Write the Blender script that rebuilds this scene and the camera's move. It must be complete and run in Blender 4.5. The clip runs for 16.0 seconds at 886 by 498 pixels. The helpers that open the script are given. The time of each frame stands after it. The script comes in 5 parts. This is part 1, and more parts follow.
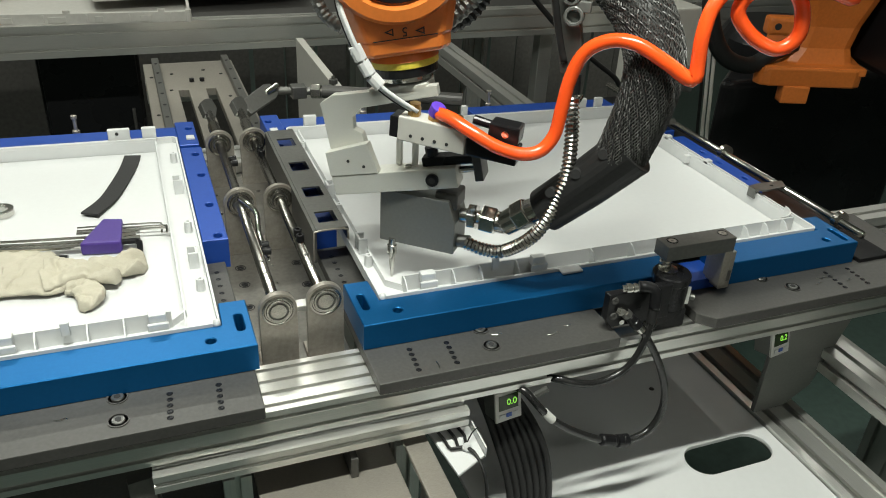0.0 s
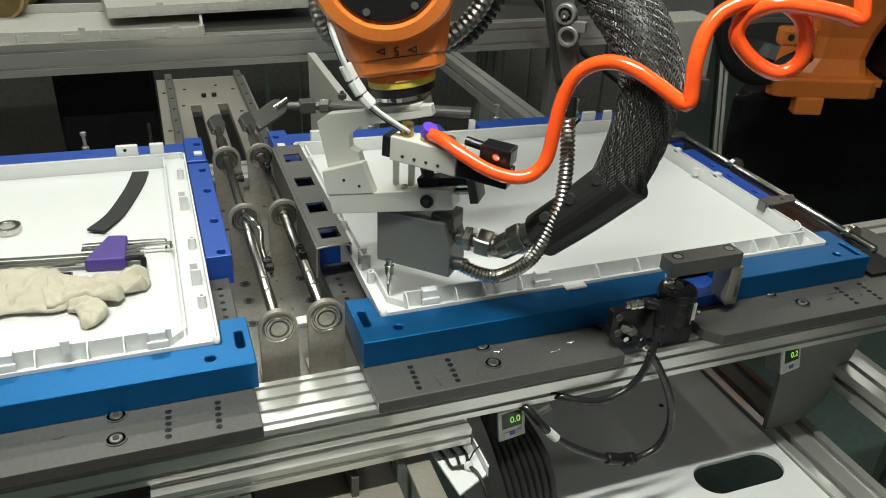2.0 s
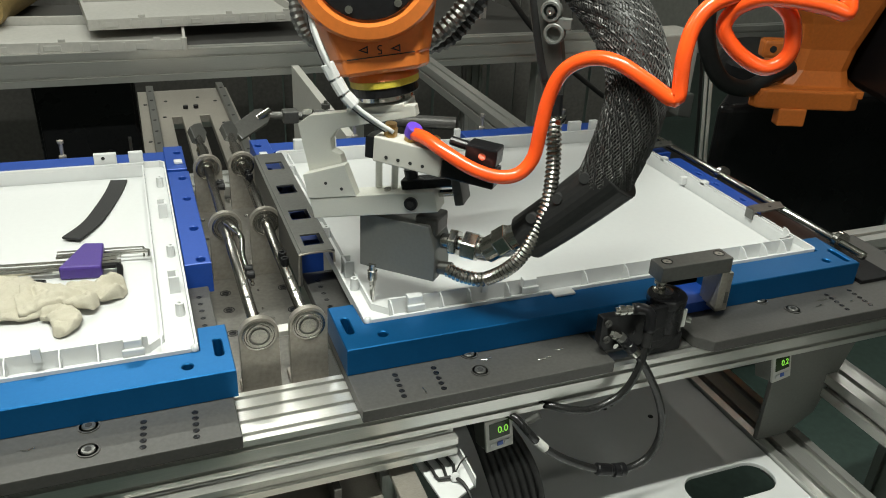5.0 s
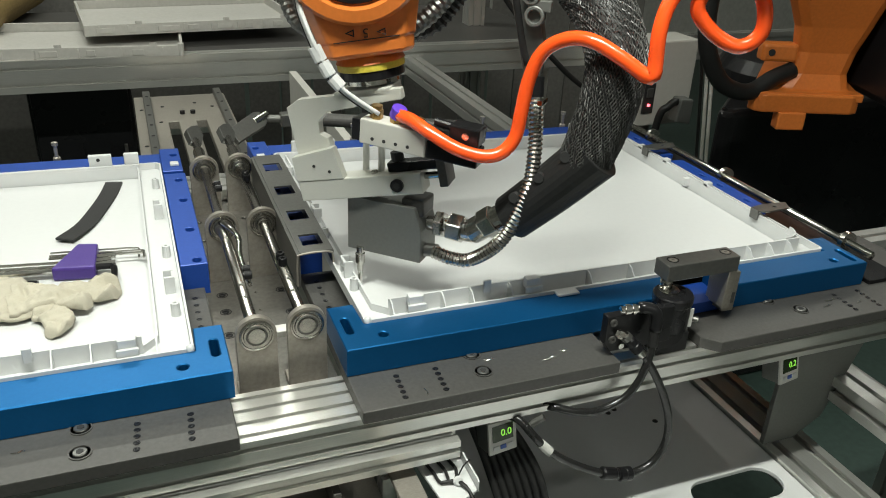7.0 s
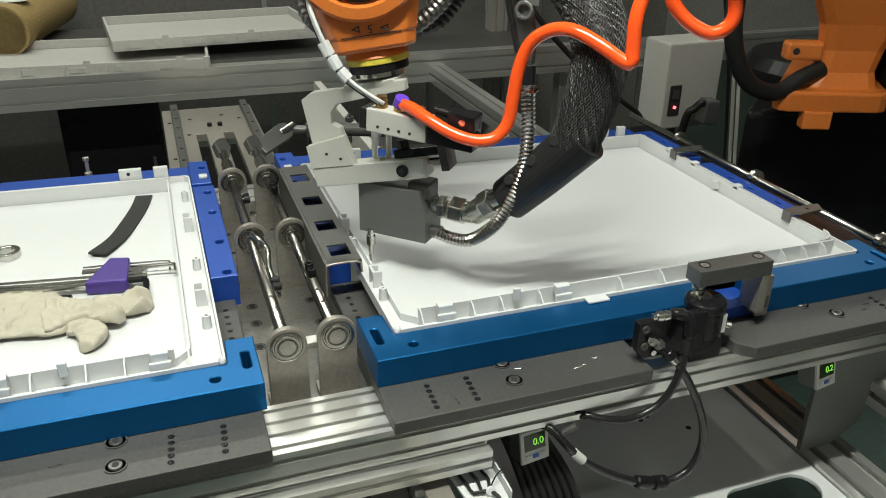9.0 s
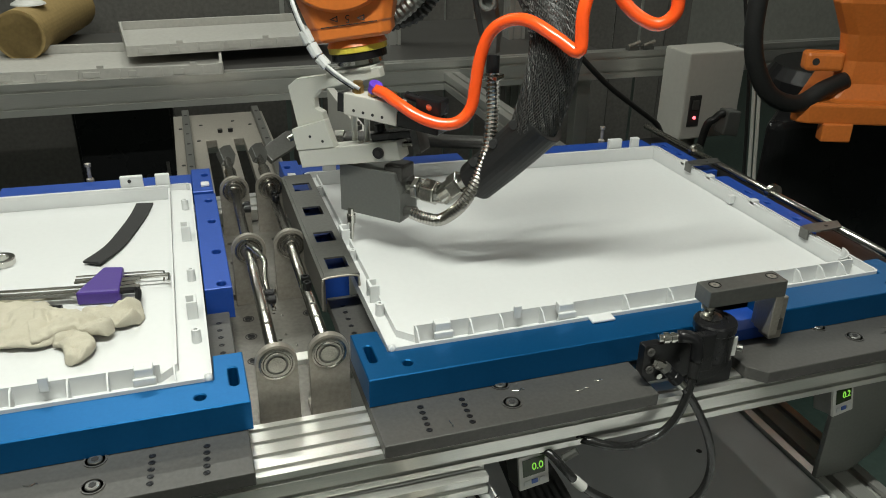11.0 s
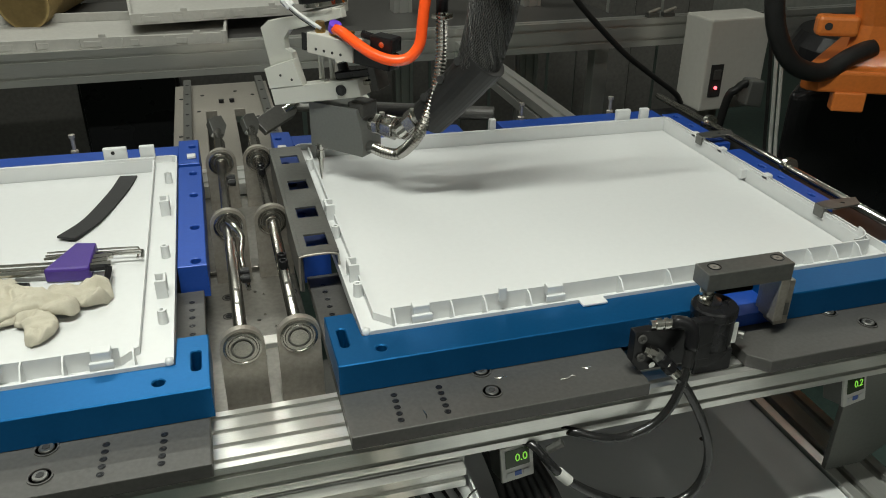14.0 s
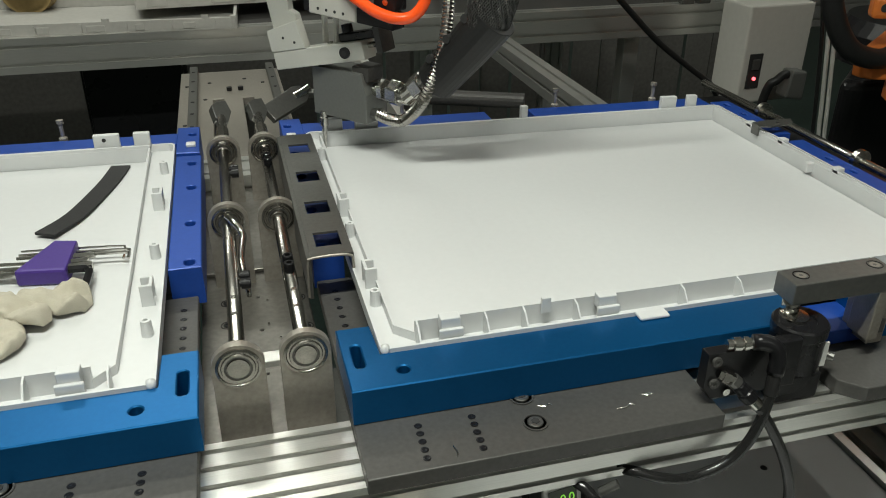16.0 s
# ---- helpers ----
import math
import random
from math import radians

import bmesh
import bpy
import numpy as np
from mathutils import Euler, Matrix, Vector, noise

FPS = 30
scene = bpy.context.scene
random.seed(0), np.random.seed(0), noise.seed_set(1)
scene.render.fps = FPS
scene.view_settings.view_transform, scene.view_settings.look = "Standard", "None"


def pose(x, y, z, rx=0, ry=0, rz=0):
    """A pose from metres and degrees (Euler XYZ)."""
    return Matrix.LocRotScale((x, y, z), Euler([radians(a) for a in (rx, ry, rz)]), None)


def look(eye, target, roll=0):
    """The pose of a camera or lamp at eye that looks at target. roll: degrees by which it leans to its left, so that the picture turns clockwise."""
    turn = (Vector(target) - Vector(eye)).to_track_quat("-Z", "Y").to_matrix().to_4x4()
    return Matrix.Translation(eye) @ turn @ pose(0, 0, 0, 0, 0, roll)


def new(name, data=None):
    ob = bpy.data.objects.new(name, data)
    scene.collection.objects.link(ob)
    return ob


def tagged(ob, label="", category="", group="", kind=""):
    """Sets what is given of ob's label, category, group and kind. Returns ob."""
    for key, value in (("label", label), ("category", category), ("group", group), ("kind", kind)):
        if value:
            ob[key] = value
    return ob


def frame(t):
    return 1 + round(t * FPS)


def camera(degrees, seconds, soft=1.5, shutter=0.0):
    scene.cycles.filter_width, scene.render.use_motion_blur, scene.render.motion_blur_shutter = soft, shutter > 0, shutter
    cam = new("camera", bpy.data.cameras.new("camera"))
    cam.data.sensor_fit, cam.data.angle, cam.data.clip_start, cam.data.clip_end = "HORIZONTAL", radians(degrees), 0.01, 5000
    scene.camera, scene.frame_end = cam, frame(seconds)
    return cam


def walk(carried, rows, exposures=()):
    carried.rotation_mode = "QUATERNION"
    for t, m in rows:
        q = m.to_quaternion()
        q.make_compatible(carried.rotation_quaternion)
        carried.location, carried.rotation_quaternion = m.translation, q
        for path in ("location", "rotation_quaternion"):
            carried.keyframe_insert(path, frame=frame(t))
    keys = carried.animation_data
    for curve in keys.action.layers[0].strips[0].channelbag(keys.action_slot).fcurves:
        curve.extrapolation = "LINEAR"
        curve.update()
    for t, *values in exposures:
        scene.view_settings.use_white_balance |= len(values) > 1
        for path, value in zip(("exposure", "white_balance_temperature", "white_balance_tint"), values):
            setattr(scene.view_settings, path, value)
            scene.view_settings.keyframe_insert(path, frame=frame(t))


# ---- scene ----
cam = camera(58.1, 16.0, soft=1.0)
PATH = [
    (0, (-0.188, -0.699, 1.511), (0.476, 0.914, 0.532), 3.3),
    (0.5, (-0.177, -0.698, 1.507), (0.452, 0.921, 0.516), 2.7),
    (1, (-0.172, -0.698, 1.51), (0.45, 0.925, 0.52), 2.5),
    (1.5, (-0.169, -0.696, 1.514), (0.45, 0.935, 0.535), 2.4),
    (2, (-0.166, -0.698, 1.514), (0.457, 0.944, 0.558), 2.4),
    (2.5, (-0.168, -0.7, 1.513), (0.465, 0.947, 0.572), 2.6),
    (3, (-0.167, -0.699, 1.509), (0.481, 0.949, 0.58), 2.8),
    (3.5, (-0.168, -0.694, 1.503), (0.494, 0.955, 0.586), 3.4),
    (4, (-0.167, -0.69, 1.499), (0.497, 0.964, 0.592), 3.4),
    (4.5, (-0.162, -0.689, 1.495), (0.501, 0.963, 0.582), 2.8),
    (7, (-0.162, -0.677, 1.467), (0.513, 0.985, 0.582), 2.7),
    (7.5, (-0.165, -0.674, 1.465), (0.5, 0.996, 0.589), 2.1),
    (8, (-0.163, -0.673, 1.467), (0.476, 1.009, 0.593), 1.4),
    (8.5, (-0.162, -0.672, 1.468), (0.464, 1.013, 0.59), 0.8),
    (9, (-0.164, -0.672, 1.469), (0.453, 1.018, 0.595), 0.9),
    (9.2, (-0.166, -0.667, 1.465), (0.443, 1.028, 0.596), 1.0),
    (11.3, (-0.111, -0.64, 1.463), (0.441, 1.079, 0.602), 0.9),
    (11.5, (-0.097, -0.632, 1.46), (0.438, 1.083, 0.581), 0.9),
    (12, (-0.074, -0.63, 1.457), (0.435, 1.078, 0.548), 0.6),
    (12.5, (-0.067, -0.628, 1.455), (0.422, 1.083, 0.542), -0.0),
    (13, (-0.066, -0.621, 1.452), (0.424, 1.089, 0.538), 0.1),
    (13.5, (-0.066, -0.616, 1.447), (0.428, 1.091, 0.528), 0.3),
    (14, (-0.067, -0.614, 1.446), (0.432, 1.089, 0.523), 0.4),
    (14.5, (-0.067, -0.614, 1.445), (0.438, 1.088, 0.525), 0.4),
    (15, (-0.068, -0.614, 1.446), (0.436, 1.09, 0.527), 0.5),
    (15.5, (-0.065, -0.594, 1.437), (0.437, 1.11, 0.517), 0.0),
    (16, (-0.051, -0.499, 1.391), (0.413, 1.21, 0.462), 0.3),
]
walk(cam, [(t, look(eye, target, roll)) for t, eye, target, roll in PATH], [(0, 0.29), (4.5, 0.29), (7, 0.31), (9, 0.24), (11.5, 0.04), (12.5, -0.02), (15.4, -0.03), (16, -0.08)])

# ---- light ----
world = bpy.data.worlds.new("world")
scene.world = world
world.use_nodes = True
world.node_tree.nodes["Background"].inputs[0].default_value = (0.9, 0.95, 1.0, 1)
world.node_tree.nodes["Background"].inputs[1].default_value = 0.02


# ---- materials ----
def material(name, color, rough=0.5, metal=0.0, var=0.12, scale=40.0, bump=0.15, grain=None, coat=0.0, emit=0.0, spec=0.5):
    """A surface with stains at a large scale, grain at a small one, and fine relief."""
    m = bpy.data.materials.new(name)
    m.use_nodes = True
    nt = m.node_tree
    b = nt.nodes["Principled BSDF"]
    tc = nt.nodes.new("ShaderNodeTexCoord")
    mp = nt.nodes.new("ShaderNodeMapping")
    nt.links.new(tc.outputs["Object"], mp.inputs[0])
    if grain:
        mp.inputs["Scale"].default_value = grain
    n1 = nt.nodes.new("ShaderNodeTexNoise")
    n1.inputs["Scale"].default_value = scale * 0.15
    n1.inputs["Detail"].default_value = 4
    nt.links.new(tc.outputs["Object"], n1.inputs["Vector"])
    n2 = nt.nodes.new("ShaderNodeTexNoise")
    n2.inputs["Scale"].default_value = scale * 8
    n2.inputs["Detail"].default_value = 3
    nt.links.new(mp.outputs[0], n2.inputs["Vector"])
    add = nt.nodes.new("ShaderNodeMath")
    add.operation = "ADD"
    nt.links.new(n1.outputs[0], add.inputs[0])
    nt.links.new(n2.outputs[0], add.inputs[1])
    rng = nt.nodes.new("ShaderNodeMapRange")
    rng.inputs[1].default_value, rng.inputs[2].default_value = 0.6, 1.4
    rng.inputs[3].default_value, rng.inputs[4].default_value = 1 - var, 1 + var
    nt.links.new(add.outputs[0], rng.inputs[0])
    mix = nt.nodes.new("ShaderNodeMix")
    mix.data_type, mix.blend_type = "RGBA", "MULTIPLY"
    mix.inputs[0].default_value = 1
    mix.inputs[6].default_value = (*color, 1)
    nt.links.new(rng.outputs[0], mix.inputs[7])
    nt.links.new(mix.outputs[2], b.inputs["Base Color"])
    rr = nt.nodes.new("ShaderNodeMapRange")
    rr.inputs[3].default_value, rr.inputs[4].default_value = max(rough - 0.1, 0.03), min(rough + 0.12, 1)
    nt.links.new(n1.outputs[0], rr.inputs[0])
    nt.links.new(rr.outputs[0], b.inputs["Roughness"])
    b.inputs["Metallic"].default_value = metal
    b.inputs["Coat Weight"].default_value = coat
    b.inputs["Specular IOR Level"].default_value = spec
    if bump:
        bp = nt.nodes.new("ShaderNodeBump")
        bp.inputs["Strength"].default_value = bump
        bp.inputs["Distance"].default_value = 0.0006
        nt.links.new(n2.outputs[0], bp.inputs["Height"])
        nt.links.new(bp.outputs[0], b.inputs["Normal"])
    if emit:
        b.inputs["Emission Color"].default_value = (*color, 1)
        b.inputs["Emission Strength"].default_value = emit
    return m


BLUE = material("blue_anodised", (0.004, 0.112, 0.31), 0.36, 0.7, 0.08, 30, 0.05)
NAVY = material("navy_anodised", (0.012, 0.06, 0.32), 0.42, 0.2, 0.1, 30, 0.05)
PLATE = material("dark_anodised_plate", (0.076, 0.074, 0.07), 0.45, 0.25, 0.2, 30, 0.12, spec=0.4)
HEAD = material("grey_anodised_block", (0.165, 0.17, 0.16), 0.45, 0.3, 0.1, 30, 0.1)
STEEL = material("worn_steel", (0.36, 0.335, 0.295), 0.4, 0.7, 0.22, 25, 0.2, (1, 12, 1))
# Darker than worn_steel, for the drilled bed.
BEDSTEEL = material("dark_bed_steel", (0.2, 0.19, 0.172), 0.34, 0.6, 0.25, 20, 0.15)
DARKSTEEL = material("grey_zinc_sheet", (0.17, 0.17, 0.16), 0.4, 0.8, 0.15, 25, 0.15)
SHAFT = material("ground_steel", (0.4, 0.385, 0.355), 0.24, 1.0, 0.15, 30, 0.1)
CHROME = material("chrome", (0.58, 0.57, 0.53), 0.2, 1.0, 0.2, 40, 0.05)
BRACKET = material("milled_aluminium", (0.6, 0.6, 0.55), 0.45, 0.3, 0.08, 30, 0.12, (1, 1, 20))
ALU = material("extruded_aluminium", (0.66, 0.66, 0.63), 0.3, 0.8, 0.12, 20, 0.12, (0.2, 12, 12))
# Near-black colour holds the shade of holes and sockets; also used for black marks.
SLOT = material("shadowed_slot", (0.03, 0.03, 0.03), 0.7, 0.3, 0.2)
WHITE = material("white_plastic", (0.58, 0.59, 0.59), 0.38, 0.0, 0.025, 15, 0.04)
GREYPLASTIC = material("pale_grey_plastic", (0.6, 0.6, 0.57), 0.45, 0.0, 0.05, 15, 0.05)
# Darker version of the pale grey plastic, for the spare panels.
SPARE = material("darker_grey_plastic", (0.45, 0.44, 0.41), 0.55, 0.0, 0.1, 12, 0.08)
ORANGE = material("orange_robot_paint", (0.62, 0.17, 0.03), 0.38, 0.0, 0.12, 18, 0.05, coat=0.2)
TUBE = material("orange_tube", (1.0, 0.1, 0.015), 0.2, 0.0, 0.04, 30, 0.0, coat=0.4)
BLACK = material("black_rubber", (0.016, 0.016, 0.016), 0.45, 0.0, 0.3, 30, 0.15, spec=0.35)
BLACKGLOSS = material("black_coated_metal", (0.01, 0.01, 0.011), 0.28, 0.0, 0.3, 30, 0.05, spec=0.28)
CABLE = material("black_cable_sheath", (0.016, 0.016, 0.016), 0.22, 0.0, 0.2, 30, 0.03)
BRAID = material("braid_strand", (0.06, 0.06, 0.057), 0.42, 0.0, 0.3, 60, 0.0)
BRASS = material("brass", (0.45, 0.28, 0.1), 0.3, 0.9, 0.15, 40, 0.05)
PURPLE = material("purple_plastic", (0.055, 0.025, 0.2), 0.4, 0.0, 0.1, 40, 0.1)
VIOLET = material("violet_collet", (0.12, 0.05, 0.5), 0.35, 0.0, 0.05, 40, 0.0)
YELLOW = material("yellow_ring_paint", (0.62, 0.52, 0.06), 0.45, 0.0, 0.15, 40, 0.1)
COTTON = material("off_white_knit_cotton", (0.44, 0.41, 0.33), 0.95, 0.0, 0.16, 160, 1.0)
FLOOR = material("green_floor_paint", (0.04, 0.068, 0.058), 0.5, 0.0, 0.3, 6, 0.1)
WALL = material("dull_wall_paint", (0.62, 0.62, 0.58), 0.8, 0.0, 0.15, 4, 0.1)
DARKWALL = material("dark_curtain", (0.13, 0.125, 0.115), 0.8, 0.0, 0.3, 8, 0.2)
CREAM = material("cream_cabinet_paint", (0.5, 0.49, 0.45), 0.5, 0.0, 0.06, 8, 0.08)
CARD = material("brown_card_tube", (0.3, 0.21, 0.08), 0.7, 0.0, 0.2, 10, 0.2)
BLACKSTRIP = material("black_foam_strip", (0.02, 0.02, 0.02), 0.85, 0.0, 0.2, 60, 0.3)
GREEN_LED = material("green_digits", (0.36, 0.95, 0.1), 0.5, 0, 0, 10, 0, emit=0.5)
RED_LED = material("red_lamp", (1.0, 0.1, 0.12), 0.5, 0, 0, 10, 0, emit=4.0)
# Green backlight of the displays is put into this dark base colour.
SCREEN = material("dark_green_lit_screen", (0.03, 0.05, 0.02), 0.15, 0, 0.1, 20, 0)
LABELBLUE = material("blue_keys", (0.05, 0.12, 0.45), 0.4, 0, 0.05, 20, 0)
LAMPGLOW = material("lamp_tube", (1, 0.97, 0.92), 0.5, 0, 0, 10, 0, emit=6.0)


# ---- mesh tools ----
def thing(name, label, category, group="", m=None, kind=""):
    ob = tagged(new(name), label, category, group, kind)
    if m is not None:
        ob.matrix_basis = m
    return ob


def part(name, bm, mat, parent, label="", bevel=0.0, smooth=False, segs=2):
    me = bpy.data.meshes.new(name)
    bmesh.ops.recalc_face_normals(bm, faces=bm.faces)
    bm.to_mesh(me)
    bm.free()
    me.materials.append(mat)
    ob = new(name, me)
    if smooth:
        me.polygons.foreach_set("use_smooth", [True] * len(me.polygons))
        me.update()
    if parent is not None:
        ob.parent = parent
    if label:
        ob["label"] = label
    if bevel:
        md = ob.modifiers.new("bevel", "BEVEL")
        md.width, md.segments, md.limit_method, md.angle_limit = bevel, segs, "ANGLE", radians(40)
    return ob


def solo(name, bm, mat, label, category, group="", bevel=0.0, smooth=False, kind="", m=None):
    ob = part(name, bm, mat, None, "", bevel, smooth)
    tagged(ob, label, category, group, kind)
    if m is not None:
        ob.matrix_basis = m
    return ob


def box(x0, x1, y0, y1, z0, z1, bm=None, m=None):
    bm = bm or bmesh.new()
    vs = bmesh.ops.create_cube(bm, size=1)["verts"]
    for v in vs:
        v.co = Vector(((x0 + x1) / 2 + v.co.x * (x1 - x0), (y0 + y1) / 2 + v.co.y * (y1 - y0), (z0 + z1) / 2 + v.co.z * (z1 - z0)))
        if m is not None:
            v.co = m @ v.co
    return bm


def cyl(p, q, r, r2=None, n=24, bm=None):
    """A cylinder or cone from p to q."""
    bm = bm or bmesh.new()
    p, q = Vector(p), Vector(q)
    d = q - p
    turn = d.to_track_quat("Z", "Y").to_matrix().to_4x4()
    bmesh.ops.create_cone(bm, cap_ends=True, segments=n, radius1=r, radius2=r if r2 is None else r2, depth=d.length,
                          matrix=Matrix.Translation((p + q) / 2) @ turn)
    return bm


def lathe(profile, n=32, m=None, bm=None):
    """Turns rows of (radius, height) round the z axis."""
    bm = bm or bmesh.new()
    rings = []
    for r, z in profile:
        rings.append([bm.verts.new((r * math.cos(2 * math.pi * k / n), r * math.sin(2 * math.pi * k / n), z)) for k in range(n)])
    for a, b in zip(rings, rings[1:]):
        for k in range(n):
            bm.faces.new((a[k], a[(k + 1) % n], b[(k + 1) % n], b[k]))
    bm.faces.new(rings[0][::-1])
    bm.faces.new(rings[-1])
    if m is not None:
        bmesh.ops.transform(bm, matrix=m, verts=[v for ring in rings for v in ring])
    return bm


def axis(p, d):
    return Matrix.Translation(p) @ Vector(d).to_track_quat("Z", "Y").to_matrix().to_4x4()


def smooth_path(pts, step=0.006):
    """Catmull-Rom through the points."""
    P = [Vector(p) for p in pts]
    P = [P[0] * 2 - P[1]] + P + [P[-1] * 2 - P[-2]]
    out = []
    for a, b, c, d in zip(P, P[1:], P[2:], P[3:]):
        n = max(2, int((c - b).length / step))
        for k in range(n):
            t = k / n
            out.append(0.5 * (2 * b + (c - a) * t + (2 * a - 5 * b + 4 * c - d) * t * t + (3 * b - a - 3 * c + d) * t ** 3))
    out.append(P[-2])
    return out


def frames_along(path):
    up = Vector((0, 0, 1))
    out = []
    for k, p in enumerate(path):
        d = (path[min(k + 1, len(path) - 1)] - path[max(k - 1, 0)]).normalized()
        s = up - d * up.dot(d)
        if s.length < 1e-4:
            s = Vector((1, 0, 0)) - d * d.x
        s.normalize()
        up = s
        out.append((p, s, d.cross(s)))
    return out


def tube(pts, r, n=12, step=0.006, ridge=0.0, bm=None, raw=False):
    bm = bm or bmesh.new()
    path = pts if raw else smooth_path(pts, step)
    rings = []
    for k, (p, s, t) in enumerate(frames_along(path)):
        rr = (r(k / (len(path) - 1)) if callable(r) else r) * (1 - ridge * (k % 2))
        rings.append([bm.verts.new(p + (s * math.cos(2 * math.pi * j / n) + t * math.sin(2 * math.pi * j / n)) * rr) for j in range(n)])
    for a, b in zip(rings, rings[1:]):
        for j in range(n):
            bm.faces.new((a[j], a[(j + 1) % n], b[(j + 1) % n], b[j]))
    bm.faces.new(rings[0][::-1])
    bm.faces.new(rings[-1])
    return bm


def obround(x, y, lx, ly, n=8):
    """A slot lying along x or y, as a loop of points."""
    r = min(lx, ly) / 2
    ax, ay = max(lx / 2 - r, 0), max(ly / 2 - r, 0)
    out = []
    for k in range(4 * n):
        a = 2 * math.pi * (k + 0.5) / (4 * n)
        c, s = math.cos(a), math.sin(a)
        out.append((x + math.copysign(ax, c) + r * c, y + math.copysign(ay, s) + r * s))
    return out


def rect(x0, x1, y0, y1):
    return [(x0, y0), (x1, y0), (x1, y1), (x0, y1)]


def inset(loop, d):
    """The loop moved inwards by d (outwards where d is negative)."""
    area = sum(x0 * y1 - x1 * y0 for (x0, y0), (x1, y1) in zip(loop, loop[1:] + loop[:1]))
    s = 1 if area > 0 else -1
    out = []
    for k in range(len(loop)):
        p, q, r = (Vector(loop[(k + j) % len(loop)]) for j in (-1, 0, 1))
        a, b = (q - p).normalized(), (r - q).normalized()
        na, nb = Vector((-a.y, a.x)) * s, Vector((-b.y, b.x)) * s
        m = (na + nb) / max(0.3, 1 + na.dot(nb))
        out.append(tuple(q + m * d))
    return out


def slab(outline, holes, z0, z1, cham=0.0):
    """A plate of that outline with openings right through it, its top and opening edges chamfered."""
    bm = bmesh.new()
    edges, walls = [], []
    for k, loop in enumerate([outline, *holes]):
        top = inset(loop, (-cham if k else cham)) if cham else loop
        vt = [bm.verts.new((x, y, z1)) for x, y in top]
        edges += [bm.edges.new((a, b)) for a, b in zip(vt, vt[1:] + vt[:1])]
        vm = [bm.verts.new((x, y, z1 - cham)) for x, y in loop] if cham else vt
        vb = [bm.verts.new((x, y, z0)) for x, y in loop]
        walls.append((vt, vm, vb))
    bmesh.ops.triangle_fill(bm, edges=edges, use_beauty=True, use_dissolve=False)
    low = {}
    for vt, vm, vb in walls:
        low.update(zip(vt, vb))
    for f in list(bm.faces):
        bm.faces.new([low[v] for v in reversed(f.verts)])
    for vt, vm, vb in walls:
        for a, b in ((vt, vm), (vm, vb)):
            if a is b:
                continue
            for k in range(len(a)):
                j = (k + 1) % len(a)
                bm.faces.new((a[k], a[j], b[j], b[k]))
    return bm


def profile(length, w, h, slot=0.008, depth=0.009, pitch=0.04):
    """An aluminium T-slot bar along x, its section centred on the axis, with grooves on all sides."""
    def side(n, half):
        cs = [(-half + (k + 0.5) * 2 * half / n) for k in range(n)]
        return [(c + d, e) for c in cs for d, e in ((-slot / 2, 0), (-slot / 2, depth * 0.4), (-slot, depth * 0.4), (-slot * 0.6, depth), (slot * 0.6, depth), (slot, depth * 0.4), (slot / 2, depth * 0.4), (slot / 2, 0))]
    ny, nz = max(1, round(w / pitch)), max(1, round(h / pitch))
    pts = [(-w / 2, -h / 2)] + [(c, -h / 2 + e) for c, e in side(ny, w / 2)]
    pts += [(w / 2, -h / 2)] + [(w / 2 - e, c) for c, e in side(nz, h / 2)]
    pts += [(w / 2, h / 2)] + [(-c, h / 2 - e) for c, e in side(ny, w / 2)]
    pts += [(-w / 2, h / 2)] + [(-w / 2 + e, -c) for c, e in side(nz, h / 2)]
    bm = bmesh.new()
    a = [bm.verts.new((0, y, z)) for y, z in pts]
    b = [bm.verts.new((length, y, z)) for y, z in pts]
    for k in range(len(pts)):
        j = (k + 1) % len(pts)
        bm.faces.new((a[k], a[j], b[j], b[k]))
    bm.faces.new(a[::-1])
    bm.faces.new(b)
    return bm


def writing(text, size, mat, parent, m, name="digits"):
    cu = bpy.data.curves.new(name, "FONT")
    cu.body, cu.size, cu.align_x, cu.align_y, cu.extrude = text, size, "CENTER", "CENTER", 0.0002
    ob = new(name, cu)
    ob.data.materials.append(mat)
    ob.parent = parent
    ob.matrix_basis = m
    return ob


def screw(parent, x, y, z, r=0.009, name="bolt"):
    """A cap screw sunk in its counterbore: a rim, the head and a hexagon socket."""
    b = lathe([(r * 1.18, 0), (r * 1.18, 0.0012), (r * 1.02, 0.0012), (r * 0.98, -0.001), (0.0001, -0.001)], 24, pose(x, y, z))
    o = part(name, b, PLATE, parent, "", smooth=False)
    part("head", lathe([(r * 0.74, -0.003), (r * 0.74, 0.0012), (r * 0.66, 0.002), (0.0001, 0.002)], 20, pose(x, y, z)), DARKSTEEL, o)
    part("socket", cyl((x, y, z), (x, y, z + 0.0024), r * 0.4, n=6), SLOT, o)
    return o


# ---- hall ----
solo("floor", box(-5, 6, -4, 6, -0.1, 0), FLOOR, "green painted concrete factory floor, dull and worn", "floor", kind="structure")
# Ceiling and walls are added out of view, kept pale to bounce fill light.
solo("ceiling", box(-5, 6, -4, 6, 3.6, 3.7), WALL, "plain pale hall ceiling added out of view", "ceiling", kind="structure")
for nm, b in (("wall_north", (-5, 6, 5.2, 5.4)), ("wall_south", (-5, 6, -4.2, -4)), ("wall_west", (-5.2, -5, -4, 5.4)), ("wall_east", (6, 6.2, -4, 5.4))):
    solo(nm, box(*b, 0, 3.6), WALL, "plain grey painted hall wall added out of view", "wall", kind="structure")


